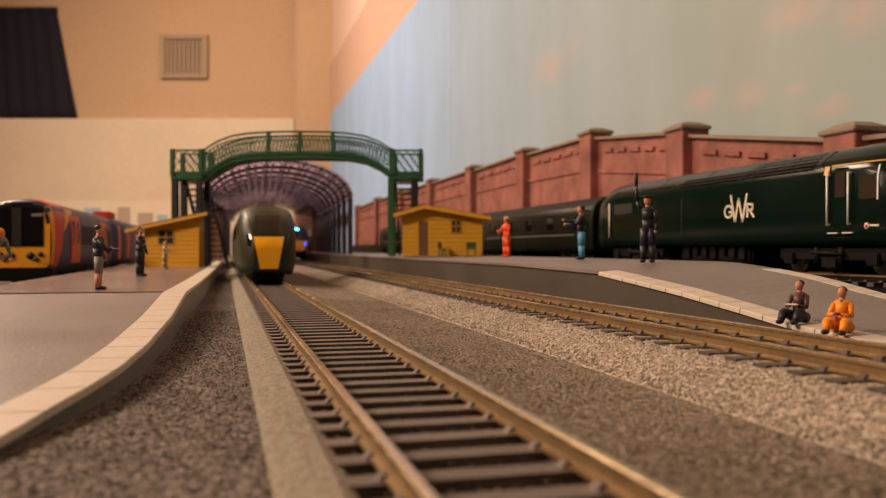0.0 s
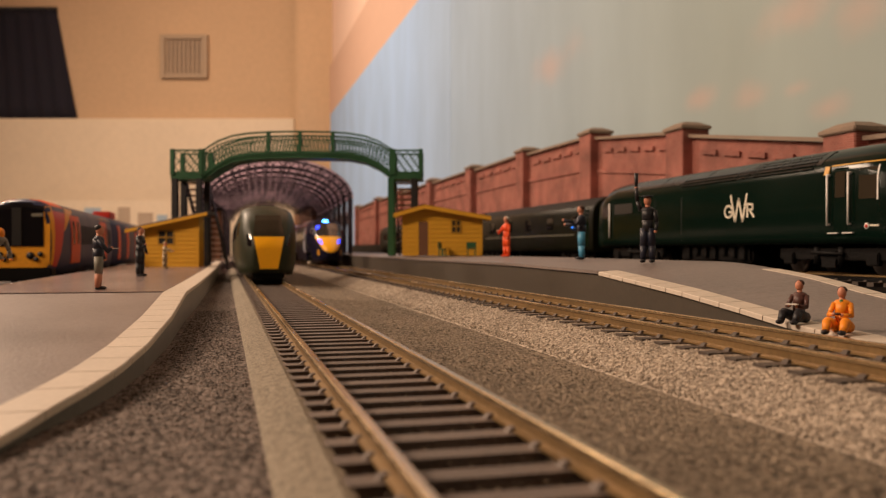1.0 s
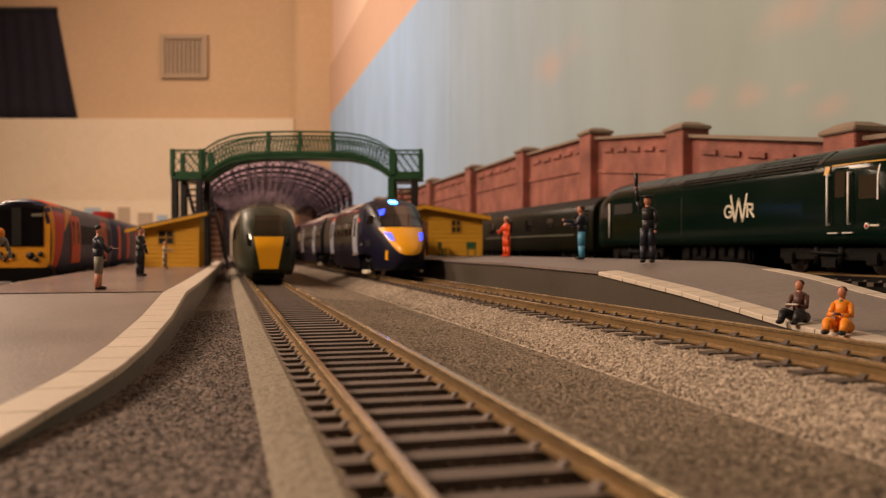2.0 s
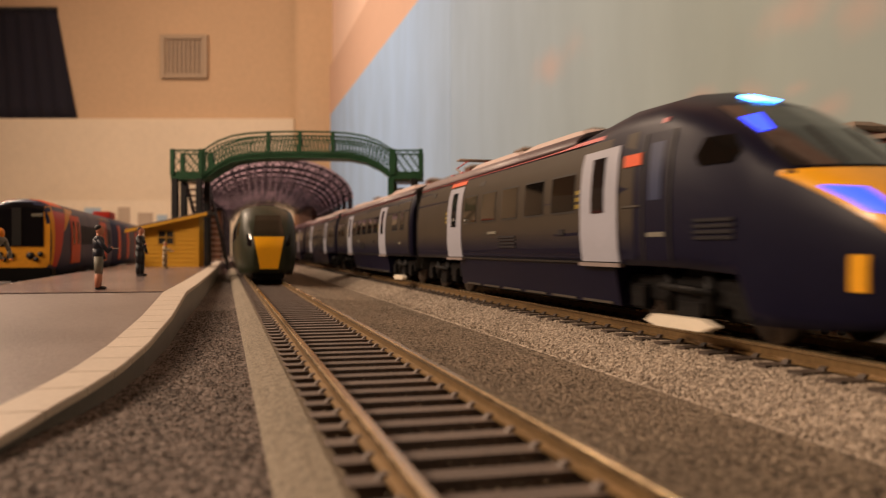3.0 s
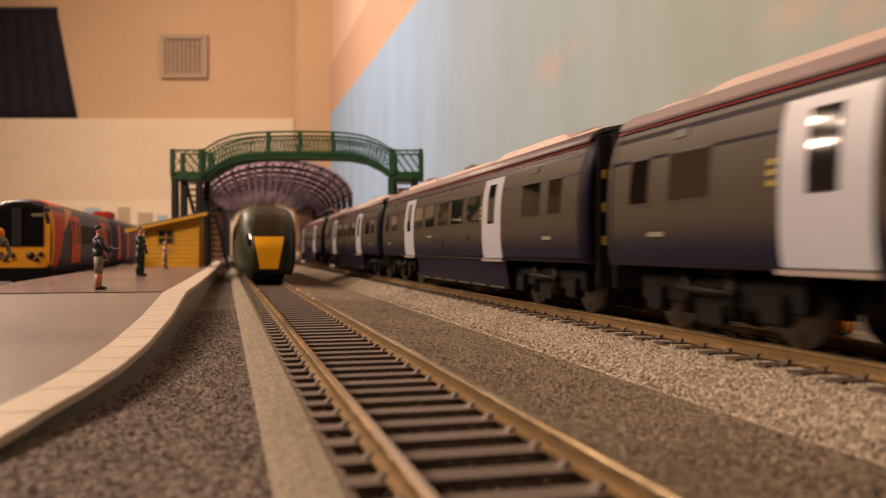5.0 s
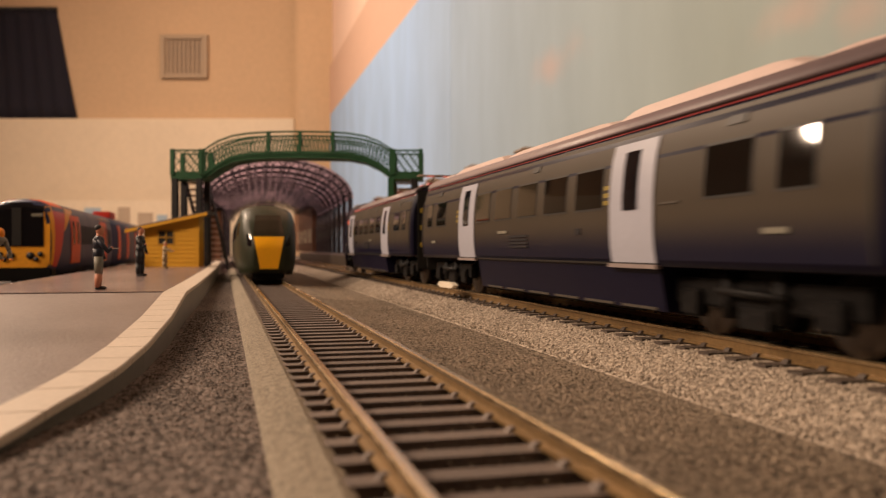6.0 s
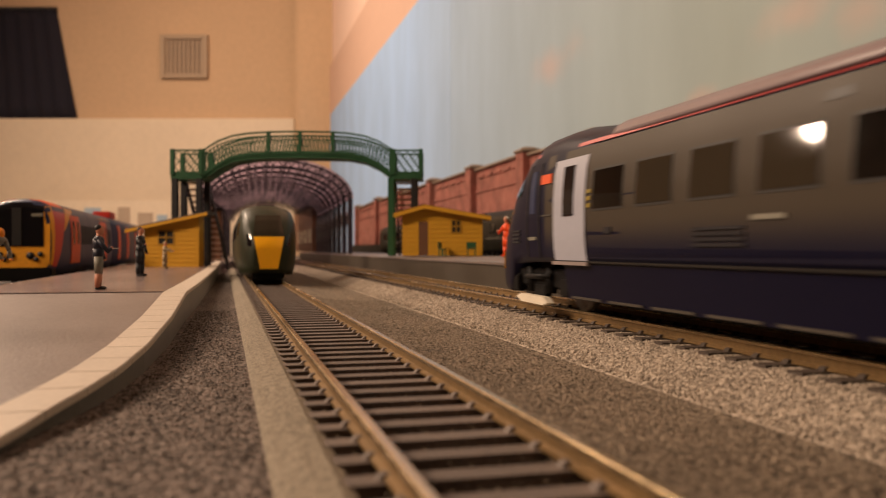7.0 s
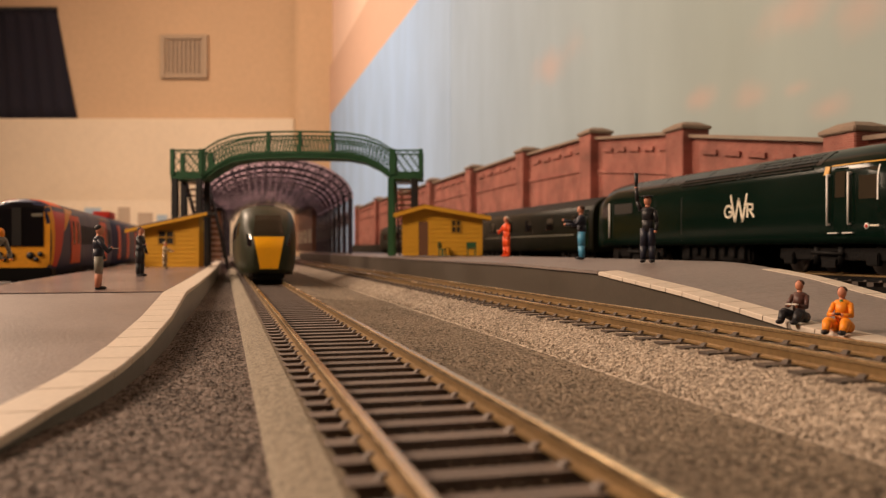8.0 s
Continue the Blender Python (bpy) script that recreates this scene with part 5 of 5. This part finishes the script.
# ---------------------------------------------------------------- brick wall
def brick_wall():
    t = thing("brick_wall", 0, 0, 0, 0, "red brick retaining wall with stone-capped pillars", "wall")
    piers = [(200, 70), (340, 78), (492, 100.2), (633, 116.2), (792, 119.5), (976, 120), (1186, 121), (1400, 121), (1640, 121), (1900, 118)]
    for (a, za), (b, zb) in zip(piers, piers[1:]):
        z0, z1 = za - 2, zb - 4
        if a == 340:
            z0 = 74
        def quadwall(bm, x0, x1, y0, y1, d0, d1, low=None):
            k0, k1 = (y0 - a) / (b - a), (y1 - a) / (b - a)
            t0, t1 = z0 + (z1 - z0) * k0, z0 + (z1 - z0) * k1
            lo = [(t0 - low, t1 - low)] if low else [(0.2, 0.2)]
            vs = [bm.verts.new(p) for p in ((x0, y0, lo[0][0]), (x1, y0, lo[0][0]), (x1, y1, lo[0][1]), (x0, y1, lo[0][1]),
                                            (x0, y0, t0 - d0), (x1, y0, t0 - d0), (x1, y1, t1 - d1), (x0, y1, t1 - d1))]
            for f in ((0, 3, 2, 1), (4, 5, 6, 7), (0, 1, 5, 4), (1, 2, 6, 5), (2, 3, 7, 6), (3, 0, 4, 7)):
                bm.faces.new([vs[i] for i in f])
        bm = bmesh.new(); quadwall(bm, 290, 300, a + 11, b - 11, 0, 0); p = part("panel", bm, M["brick"], t)
        bm = bmesh.new(); quadwall(bm, 286.5, 302, a + 11.5, b - 11.5, -2.2, -2.2, -0.1); part("coping", bm, M["coping"], t, "brown stone coping")
        n = 5
        for i in range(n):
            y0 = a + 16 + (b - a - 32) * i / n
            y1 = y0 + (b - a - 32) / n * 0.72
            bm = bmesh.new(); quadwall(bm, 288.2, 289.9, y0, y1, 7, 7, 10); part("brick_course", bm, M["brick"], p)
        bm = bmesh.new(); quadwall(bm, 288.6, 289.95, a + 11.5, b - 11.5, 24, 24, 26.5); part("string_course", bm, M["brick"], p)
    for y, z in piers:
        bm = bmesh.new(); box(bm, 283, 302, y - 11, y + 11, 0.2, z, 0.5); part("pillar", bm, M["brick"], t)
        bm = bmesh.new()
        box(bm, 281.2, 303, y - 12.8, y + 12.8, z, z + 2.6, 0.6)
        loft(bm, [[(282, y - 12, z + 2.6), (302, y - 12, z + 2.6), (302, y + 12, z + 2.6), (282, y + 12, z + 2.6)], [(287, y - 6, z + 5.4), (297, y - 6, z + 5.4), (297, y + 6, z + 5.4), (287, y + 6, z + 5.4)]], False)
        part("pillar_cap", bm, M["coping"], t, "brown stone pillar cap")


brick_wall()


# ---------------------------------------------------------------- footbridge
def footbridge():
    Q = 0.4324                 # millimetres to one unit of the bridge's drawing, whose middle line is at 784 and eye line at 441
    t = thing("footbridge", 163.0, 631.8, 0, TURN, "green lattice model footbridge over the tracks", "footbridge")
    X = lambda u: (u - 784) * Q
    Z = lambda v: EYE + (441 - v) * Q
    curve = [(360, 309, 266), (385, 292, 250), (410, 279, 241), (440, 274, 236), (475, 272, 234), (525, 271, 233), (585, 272, 234), (615, 273, 236), (645, 279, 241), (670, 291, 250), (692, 308, 264)]
    bm = bmesh.new()
    loft(bm, [[(X(a), -12, Z(b) - 3.6), (X(a), 12, Z(b) - 3.6), (X(a), 12, Z(b)), (X(a), -12, Z(b))] for a, b, c in curve], False)
    part("deck", bm, M["green_iron"], t)
    for y in (-12, 12):
        for name, pick, up, w, d in (("top_rail", 2, 0.0, 1.3, 1.6), ("middle_rail", 2, -3.0, 0.9, 1.0), ("bottom_rail", 1, 0.3, 2.4, 1.7)):
            bm = bmesh.new()
            loft(bm, [[(X(c[0]), y - d / 2, Z(c[pick]) + up - w / 2), (X(c[0]), y + d / 2, Z(c[pick]) + up - w / 2), (X(c[0]), y + d / 2, Z(c[pick]) + up + w / 2), (X(c[0]), y - d / 2, Z(c[pick]) + up + w / 2)] for c in curve], False)
            part(name, bm, M["green_iron"], t)
        for (a, b, c), (d, e, f) in zip(curve, curve[1:]):
            n = max(1, round((d - a) / 6.5))
            for i in range(n):
                k0, k1 = i / n, (i + 1) / n
                p0, p1 = X(a + (d - a) * k0), X(a + (d - a) * k1)
                lo0, lo1 = Z(b + (e - b) * k0), Z(b + (e - b) * k1)
                hi0, hi1 = Z(c + 7 + (f - c) * k0), Z(c + 7 + (f - c) * k1)
                bm = bmesh.new(); strip(bm, (p0, y, lo0), (p1, y, hi1), 0.6, 0.5); part("lattice_bar", bm, M["green_iron"], t)
                bm = bmesh.new(); strip(bm, (p0, y + 0.5, hi0), (p1, y + 0.5, lo1), 0.6, 0.5); part("lattice_bar", bm, M["green_iron"], t)
        for a, b, c in ((475, 272, 236), (531, 271, 236), (589, 272, 236), (360, 312, 266), (692, 310, 264)):
            if y > 0 and 400 < a < 650:
                continue
            bm = bmesh.new(); box(bm, X(a) - 1.4, X(a) + 1.4, y - 1.4, y + 1.4, Z(b), Z(c) + 0.8, 0.2); part("post", bm, M["green_iron"], t)
    for x0, x1 in ((302, 359), (693, 748)):
        bm = bmesh.new(); box(bm, X(x0), X(x1), -13, 13, Z(318), Z(308), 0.4); part("landing", bm, M["green_iron"], t)
        for y in (-12.5, 12.5):
            bm = bmesh.new()
            box(bm, X(x0), X(x1), y - 0.7, y + 0.7, Z(268), Z(265)); box(bm, X(x0), X(x1), y - 0.7, y + 0.7, Z(309), Z(304))
            for i in range(4):
                a, b = X(x0) + (X(x1) - X(x0)) * i / 4, X(x0) + (X(x1) - X(x0)) * (i + 1) / 4
                for za, zb in ((Z(305), Z(286)), (Z(286), Z(267))):
                    strip(bm, (a, y, za), (b, y, zb), 0.6, 0.6); strip(bm, (a, y + 0.5, zb), (b, y + 0.5, za), 0.6, 0.6)
            part("landing_rail", bm, M["green_iron"], t)
            for x in (X(x0) + 1.5, X(x1) - 1.5):
                bm = bmesh.new(); box(bm, x - 1.6, x + 1.6, y - 1.6, y + 1.6, Z(310), Z(264), 0.3); part("post", bm, M["green_iron"], t)
    for x, m in ((309, "black_iron"), (352, "black_iron"), (692, "green_iron"), (733, "black_iron")):
        for y in (-11, 11):
            bm = bmesh.new(); box(bm, X(x) - 2.4, X(x) + 2.4, y - 2.2, y + 2.2, 9.6 if x < 500 else 17.6, Z(315), 0.4); part("leg", bm, M[m], t)
    # stairs at each end going down behind
    for x0, x1, foot in ((314, 350, 10), (700, 728, 18)):
        for i in range(14):
            z = Z(318) - (Z(318) - foot) * i / 14
            bm = bmesh.new(); box(bm, X(x0), X(x1), 14 + i * 4, 18.6 + i * 4, z - 1.4, z); part("tread", bm, M["step"], t, "pale pinkish stair tread")
        for x in (X(x0) - 1, X(x1) + 1):
            bm = bmesh.new()
            vs = [(x - 0.6, 13, Z(318)), (x + 0.6, 13, Z(318)), (x + 0.6, 72, foot), (x - 0.6, 72, foot)]
            loft(bm, [[(a, b, c - 4) for a, b, c in vs], [(a, b, c + 3) for a, b, c in vs]], False)
            part("stringer", bm, M["black_iron"], t)


footbridge()


# ---------------------------------------------------------------- train shed
def train_shed():
    t = thing("train_shed", 52, 905, 0, -2, "dark purple-grey arched train shed with latticed roof", "station roof")
    c, half, spring, rise = 0.0, 77.0, 78.0, 39.0
    arch = lambda k, r=0.0: (c + (half + r) * math.cos(math.pi * k), spring + (rise + r) * math.sin(math.pi * k))
    N = 24
    for j in range(14):
        y = j * 64
        bm = bmesh.new()
        for r, w in ((0, 1.8), (-8, 1.3)):
            for i in range(N):
                a, b = arch(i / N, r), arch((i + 1) / N, r)
                strip(bm, (a[0], y, a[1]), (b[0], y, b[1]), w, 2.4)
        for i in range(N):
            a, b = arch(i / N, 0), arch((i + 1) / N, -8)
            strip(bm, (a[0], y, a[1]), (b[0], y, b[1]), 0.9, 1.2)
            a, b = arch(i / N, -8), arch((i + 1) / N, 0)
            strip(bm, (a[0], y, a[1]), (b[0], y, b[1]), 0.9, 1.2)
        part("arch_rib", bm, M["shed"], t)
        for s in (-1, 1):
            bm = bmesh.new(); box(bm, c + s * half - 2.5, c + s * half + 2.5, y - 2.5, y + 2.5, 9.6 if s < 0 else 17.7, spring, 0.5); part("column", bm, M["shed"], t)
            for k in range(2):
                if j < 13:
                    bm = bmesh.new()
                    lo, hi = (9.8 if s < 0 else 18.0), spring - 2
                    bar(bm, (c + s * half, y + 2, hi if k else lo + 20), (c + s * half, y + 62, lo + 20 if k else hi), 1.0, None, 6)
                    part("brace", bm, M["shed"], t)
    for i in range(1, N, 2):
        bm = bmesh.new(); a = arch(i / N, 1.2); bar(bm, (a[0], -3, a[1]), (a[0], 836, a[1]), 1.0, None, 6); part("purlin", bm, M["shed"], t)
    for i in range(N):
        bm = bmesh.new()
        a, b = arch(i / N, 2.6), arch((i + 1) / N, 2.6)
        d, e = arch(i / N, 3.2), arch((i + 1) / N, 3.2)
        loft(bm, [[(a[0], y, a[1]), (b[0], y, b[1]), (e[0], y, e[1]), (d[0], y, d[1])] for y in (-2, 834)], False)
        part("roof_panel", bm, M["shed_pane"], t)
    for x0, x1, y0, y1, z0, z1 in ((142, 172, 1450, 1850, 17.8, 98), (-27, -7, 975, 1400, 9.7, 66)):
        b = thing("station_building", 0, 0, 0, 0, "brown timber station block by the train shed", "building")
        bm = bmesh.new(); box(bm, x0, x1, y0, y1, z0, z1, 0.6); part("wall", bm, M["brown"], b)
        bm = bmesh.new(); box(bm, x0 - 2, x1 + 2, y0 - 2, y1 + 2, z1, z1 + 3, 0.5); part("roof", bm, M["black_iron"], b)
        for k in range(4):
            y = y0 + 30 + k * 80
            bm = bmesh.new(); box(bm, x0 - 0.6, x0 + 0.4, y, y + 18, z0 + 16, z0 + 40, 0.1); part("window", bm, M["window"], b)


train_shed()


# ---------------------------------------------------------------- huts
def hut(x, y, walls, ridge, depth, z0, door, windows, label, roofing):
    t = thing("platform_hut", x, y, z0, TURN, label, "hut", "yellow huts")
    w = walls
    top = lambda x: lerp(ridge, x) - 2.2
    bm = bmesh.new()
    pts = [(0, 0), (w, 0), (w, top(w))] + [(x, z - 2.2) for x, z in ridge[::-1] if 0 < x < w] + [(0, top(0))]
    prism(bm, pts, 0.6, depth)
    part("wall", bm, M["yellow"], t)
    z = 0.2
    holes = [door] + windows
    while z < max(r[1] for r in ridge) - 4:
        spans = [(0.0, w)]
        for h in holes:
            if h and z + 3.0 > h[2] and z < h[3]:
                spans = [q for a, b in spans for q in ((a, min(b, h[0])), (max(a, h[1]), b)) if q[1] - q[0] > 0.5]
        for a, b in spans:
            ok = [x for x in (a + (b - a) * i / 24 for i in range(25)) if top(x) > z + 3.0]
            if len(ok) > 2:
                bm = bmesh.new(); box(bm, ok[0], ok[-1], 0, 0.58, z, z + 2.9); part("plank", bm, M["yellow"], t)
        z += 3.25
    bm = bmesh.new()
    prism(bm, [(x, z) for x, z in ridge] + [(x, z - 2.4) for x, z in ridge[::-1]], -4, depth + 3)
    part("roof", bm, M[roofing], t, "felted roof")
    bm = bmesh.new()
    prism(bm, [(x, z - 0.9) for x, z in ridge] + [(x, z - 3.2) for x, z in ridge[::-1]], -4.9, -4.05)
    part("fascia", bm, M["yellow"], t)
    if door:
        bm = bmesh.new(); box(bm, door[0], door[1], 0.15, 0.55, door[2], door[3]); part("doorway", bm, M["brown"], t, "dark brown doorway")
    for a, b, z0, z1 in windows:
        bm = bmesh.new(); box(bm, a, b, 0.2, 0.55, z0, z1); wdw = part("window", bm, M["dark"], t)
        bm = bmesh.new()
        m = (a + b) / 2
        for q in ((a, b, z0 - 0.6, z0 + 0.3), (a, b, z1 - 0.3, z1 + 0.6), (a - 0.6, a + 0.4, z0, z1), (b - 0.4, b + 0.6, z0, z1), (m - 0.4, m + 0.4, z0, z1), (a, b, (z0 + z1) / 2 - 0.4, (z0 + z1) / 2 + 0.4)):
            box(bm, q[0], q[1], -0.4, 0.15, q[2], q[3])
        part("window_frame", bm, M["hut_roof"], wdw)
    return t


hut(123.7, 598.1, 58.5, [(-6.2, 31.0), (16.5, 37.4), (64.5, 29.0)], 34, 18.0, (12, 18.8, 0.3, 25), [(36, 42.5, 17, 26)], "yellow timber platform hut with pitched ochre roof and doorway", "hut_roof")
hut(-59.6, 655.7, 40.6, [(-12.6, 28.6), (48, 41.5)], 13, 9.6, None, [(10.5, 22, 17, 27)], "yellow timber platform hut with sloping grey felt roof", "felt")


def bench(x, y, z, rz, w):
    t = thing("bench", x, y, z, rz, "small dark green platform bench", "bench")
    bm = bmesh.new(); box(bm, -w / 2, w / 2, -2, 2, 4.6, 5.4, 0.2); part("seat", bm, M["green_iron"], t)
    bm = bmesh.new(); box(bm, -w / 2, w / 2, 1.6, 2.3, 5.6, 10, 0.2); part("backrest", bm, M["green_iron"], t)
    for a in (-w / 2 + 0.8, w / 2 - 0.8):
        for b in (-1.4, 1.4):
            bm = bmesh.new(); box(bm, a - 0.4, a + 0.4, b - 0.4, b + 0.4, 0, 4.6); part("leg", bm, M["green_iron"], t)


bench(150, 583, 18.0, 60, 9)
bench(170, 577, 18.0, TURN, 7)


# ---------------------------------------------------------------- painted figures, one mesh each
def figure(x, y, z, rz, tall, kit, act, label):
    """A model figure looking along its own -y. kit: trousers, coat, head, hair or hat, shoes."""
    bm = bmesh.new()
    u = tall / 24.0
    T, C, H, R, S, W, G = range(7)
    hip, sho, neck = 11.5, 18.6, 20.0
    if act in ("stand", "wave", "reach", "aim"):
        for s in (-1, 1):
            bar(bm, (s * 1.4, 0, 6), (s * 1.1, 0, hip + 0.6), 1.3, 1.6, 10, T)
            ball(bm, (s * 1.45, 0, 6), 1.28, T)
            bar(bm, (s * 1.6, 0.2, 1.0), (s * 1.45, 0, 6.1), 1.0, 1.28, 10, T if kit[5:] != ("shorts",) else H)
            ball(bm, (s * 1.6, -0.7, 0.7), 1.05, S, 0.9, 1.9, 0.65)
        ty, tz = 0, 0
    elif act == "bend":
        for s in (-1, 1):
            bar(bm, (s * 1.8, 0.5, 1.0), (s * 1.5, 1.5, hip), 1.3, 1.9, 10, T)
            ball(bm, (s * 1.8, -0.3, 0.75), 1.25, S, 0.9, 1.9, 0.6)
    else:
        for s in (-1, 1):
            bar(bm, (s * 1.7, 1.5, 1.9), (s * 2.6, -5.0, 3.8), 2.0, 1.5, 10, T)
            bar(bm, (s * 2.6, -5.0, 3.8), (s * 2.4, -7.2, 0.9), 1.5, 1.1, 10, T)
            ball(bm, (s * 2.4, -8.0, 0.8), 1.3, S, 0.9, 1.7, 0.65)
        hip, sho, neck = 1.6, 9.4, 10.8
    lean = -7.5 if act == "bend" else (1.6 if act == "sit" else 0)
    sho = 15.6 if act == "bend" else sho
    neck = 15.8 if act == "bend" else neck
    bar(bm, (0, 0.3 if act != "sit" else 1.5, hip - 0.4), (0, lean * 0.5, (hip + sho) / 2), 1.9, 2.0, 12, C)
    bar(bm, (0, lean * 0.5, (hip + sho) / 2), (0, lean, sho), 2.0, 2.0, 12, C)
    ball(bm, (0, lean, sho - 0.1), 2.1, C, 1.25, 0.85, 0.6)
    bar(bm, (0, lean, sho), (0, lean - 0.2, neck + 0.6), 0.9, 0.9, 8, H)
    ball(bm, (0, lean - 0.4, neck + 1.8), 1.5, H, 0.9, 1.0, 1.2)
    ball(bm, (0, lean + 0.1, neck + 2.55), 1.5, R, 0.97, 1.04, 0.8)
    if act in ("wave",):
        bar(bm, (0, lean - 0.6, neck + 3.1), (0, lean - 0.6, neck + 3.5), 2.2, 1.9, 12, R)
    arms = {"stand": [((-2.9, -3.4, 14.0), (-2.2, -4.6, 15.2)), ((2.9, -0.6, 14.2), (2.8, -1.8, 11.0))],
            "reach": [((-2.6, -3.0, 16.4), (-2.0, -7.6, 17.4)), ((2.6, -3.0, 15.2), (2.0, -7.4, 15.4))],
            "aim": [((-2.8, -3.2, 15.0), (-1.4, -5.6, 15.0)), ((2.8, -3.2, 15.0), (1.4, -5.6, 15.0))],
            "wave": [((-3.6, -0.3, 21.6), (-3.9, -0.6, 26.4)), ((3.2, -0.3, 14.2), (3.0, -1.6, 11.0))],
            "bend": [((-2.8, lean - 1.5, 11.5), (-2.0, lean - 3.0, 8.5)), ((2.8, lean - 1.5, 11.5), (2.0, lean - 3.0, 8.5))],
            "sit": [((-3.3, -0.8, 5.6), (-1.2, -3.4, 6.0)), ((3.3, -0.8, 5.6), (1.2, -3.4, 5.8))]}[act]
    for s, (e, h) in zip((-1, 1), arms):
        bar(bm, (s * 2.3, lean, sho - 0.3), e, 0.9, 0.72, 10, C)
        ball(bm, e, 0.72, C)
        bar(bm, e, h, 0.72, 0.6, 10, C)
        ball(bm, h, 0.62, H)
    if act == "wave":
        bar(bm, (-3.9, -0.6, 26.6), (-3.9, -0.6, 31.5), 0.55, 0.75, 10, R)
    if act == "sit":
        if kit[1] == "f_amber":
            ball(bm, (0, lean - 1.3, neck - 1.6), 1.0, G, 0.8, 0.7, 1.3)
            ball(bm, (0, -3.9, 6.2), 0.8, R, 1.3, 0.9, 0.5)
        else:
            box(bm, -1.9, 1.9, -5.0, -3.4, 6.3, 6.7, 0, W)
    if "shorts" in kit:
        box(bm, -3.2, -1.4, -7.0, -4.8, 15.0, 15.25, 0, W)
    for v in bm.verts:
        v.co *= u
    return solid("model_figure", bm, [M[k] for k in kit[:5]] + [M["f_white"], M["f_green"]], label, "figurine", "", "painted figures", x, y, z, rz)


figure(-40.7, 293, 9.6, 92, 21.6, ("f_grey", "f_navy", "skin", "f_black", "f_black", "shorts"), "stand", "painted figure in dark jacket and grey shorts holding paper")
figure(-41, 431, 9.7, 60, 24.3, ("f_black", "f_black", "skin", "hair", "f_black"), "stand", "painted figure in a black suit standing on the platform")
figure(-41, 598, 9.7, 60, 18.5, ("f_tan", "f_tan", "skin", "f_tan", "f_tan"), "reach", "unpainted tan figure beside the yellow hut")
figure(-93, 362, 9.3, 60, 27.0, ("f_black", "f_grey", "f_amber", "f_amber", "f_black"), "bend", "painted figure bending forward in a grey coat")
figure(146, 272, 18.0, -40, 24.6, ("f_navy", "f_black", "skin", "f_black", "f_black"), "wave", "painted guard figure in black raising a baton")
figure(150, 339, 18.3, -105, 24.0, ("f_blue", "f_navy", "skin", "hair", "f_black"), "reach", "painted figure in navy coat and blue trousers reaching out")
figure(155, 455, 18.4, -70, 23.6, ("f_orange", "f_orange", "skin", "f_white", "f_orange"), "stand", "painted worker figure in orange overalls and white helmet")
figure(119.5, 156, 7.0, -62, 15.4, ("f_black", "f_brown", "skin", "hair", "f_black"), "sit", "painted figure in brown sitting on the ramp edge")
figure(118.8, 142, 6.2, -55, 15.4, ("f_amber", "f_amber", "skin", "hair", "f_black"), "sit", "painted figure in orange clothes sitting on the ramp edge")


# ---------------------------------------------------------------- the passing train
SPEED, NOSE = 358.0, 152.5     # millimetres a second; the leading tip at 2.8 s


def motions():
    for car, i, slack in zip([LEAD] + MIDDLE + [TAIL], range(6), (7.0, 6.0, 2.5, 0.0, -1.0, 2.7)):
        rows = []
        for t in [k / 10 for k in range(81)]:
            y = NOSE + SPEED * (2.8 - t) + 268.0 * i + slack
            turned = car is TAIL
            rows.append((t, pose(JAV_X * K, (y + (272.0 if turned else 0)) * K, (JAV_Z + 2.5) * K, 0, 0, 180 if turned else 0)))
        walk(car, rows)


motions()
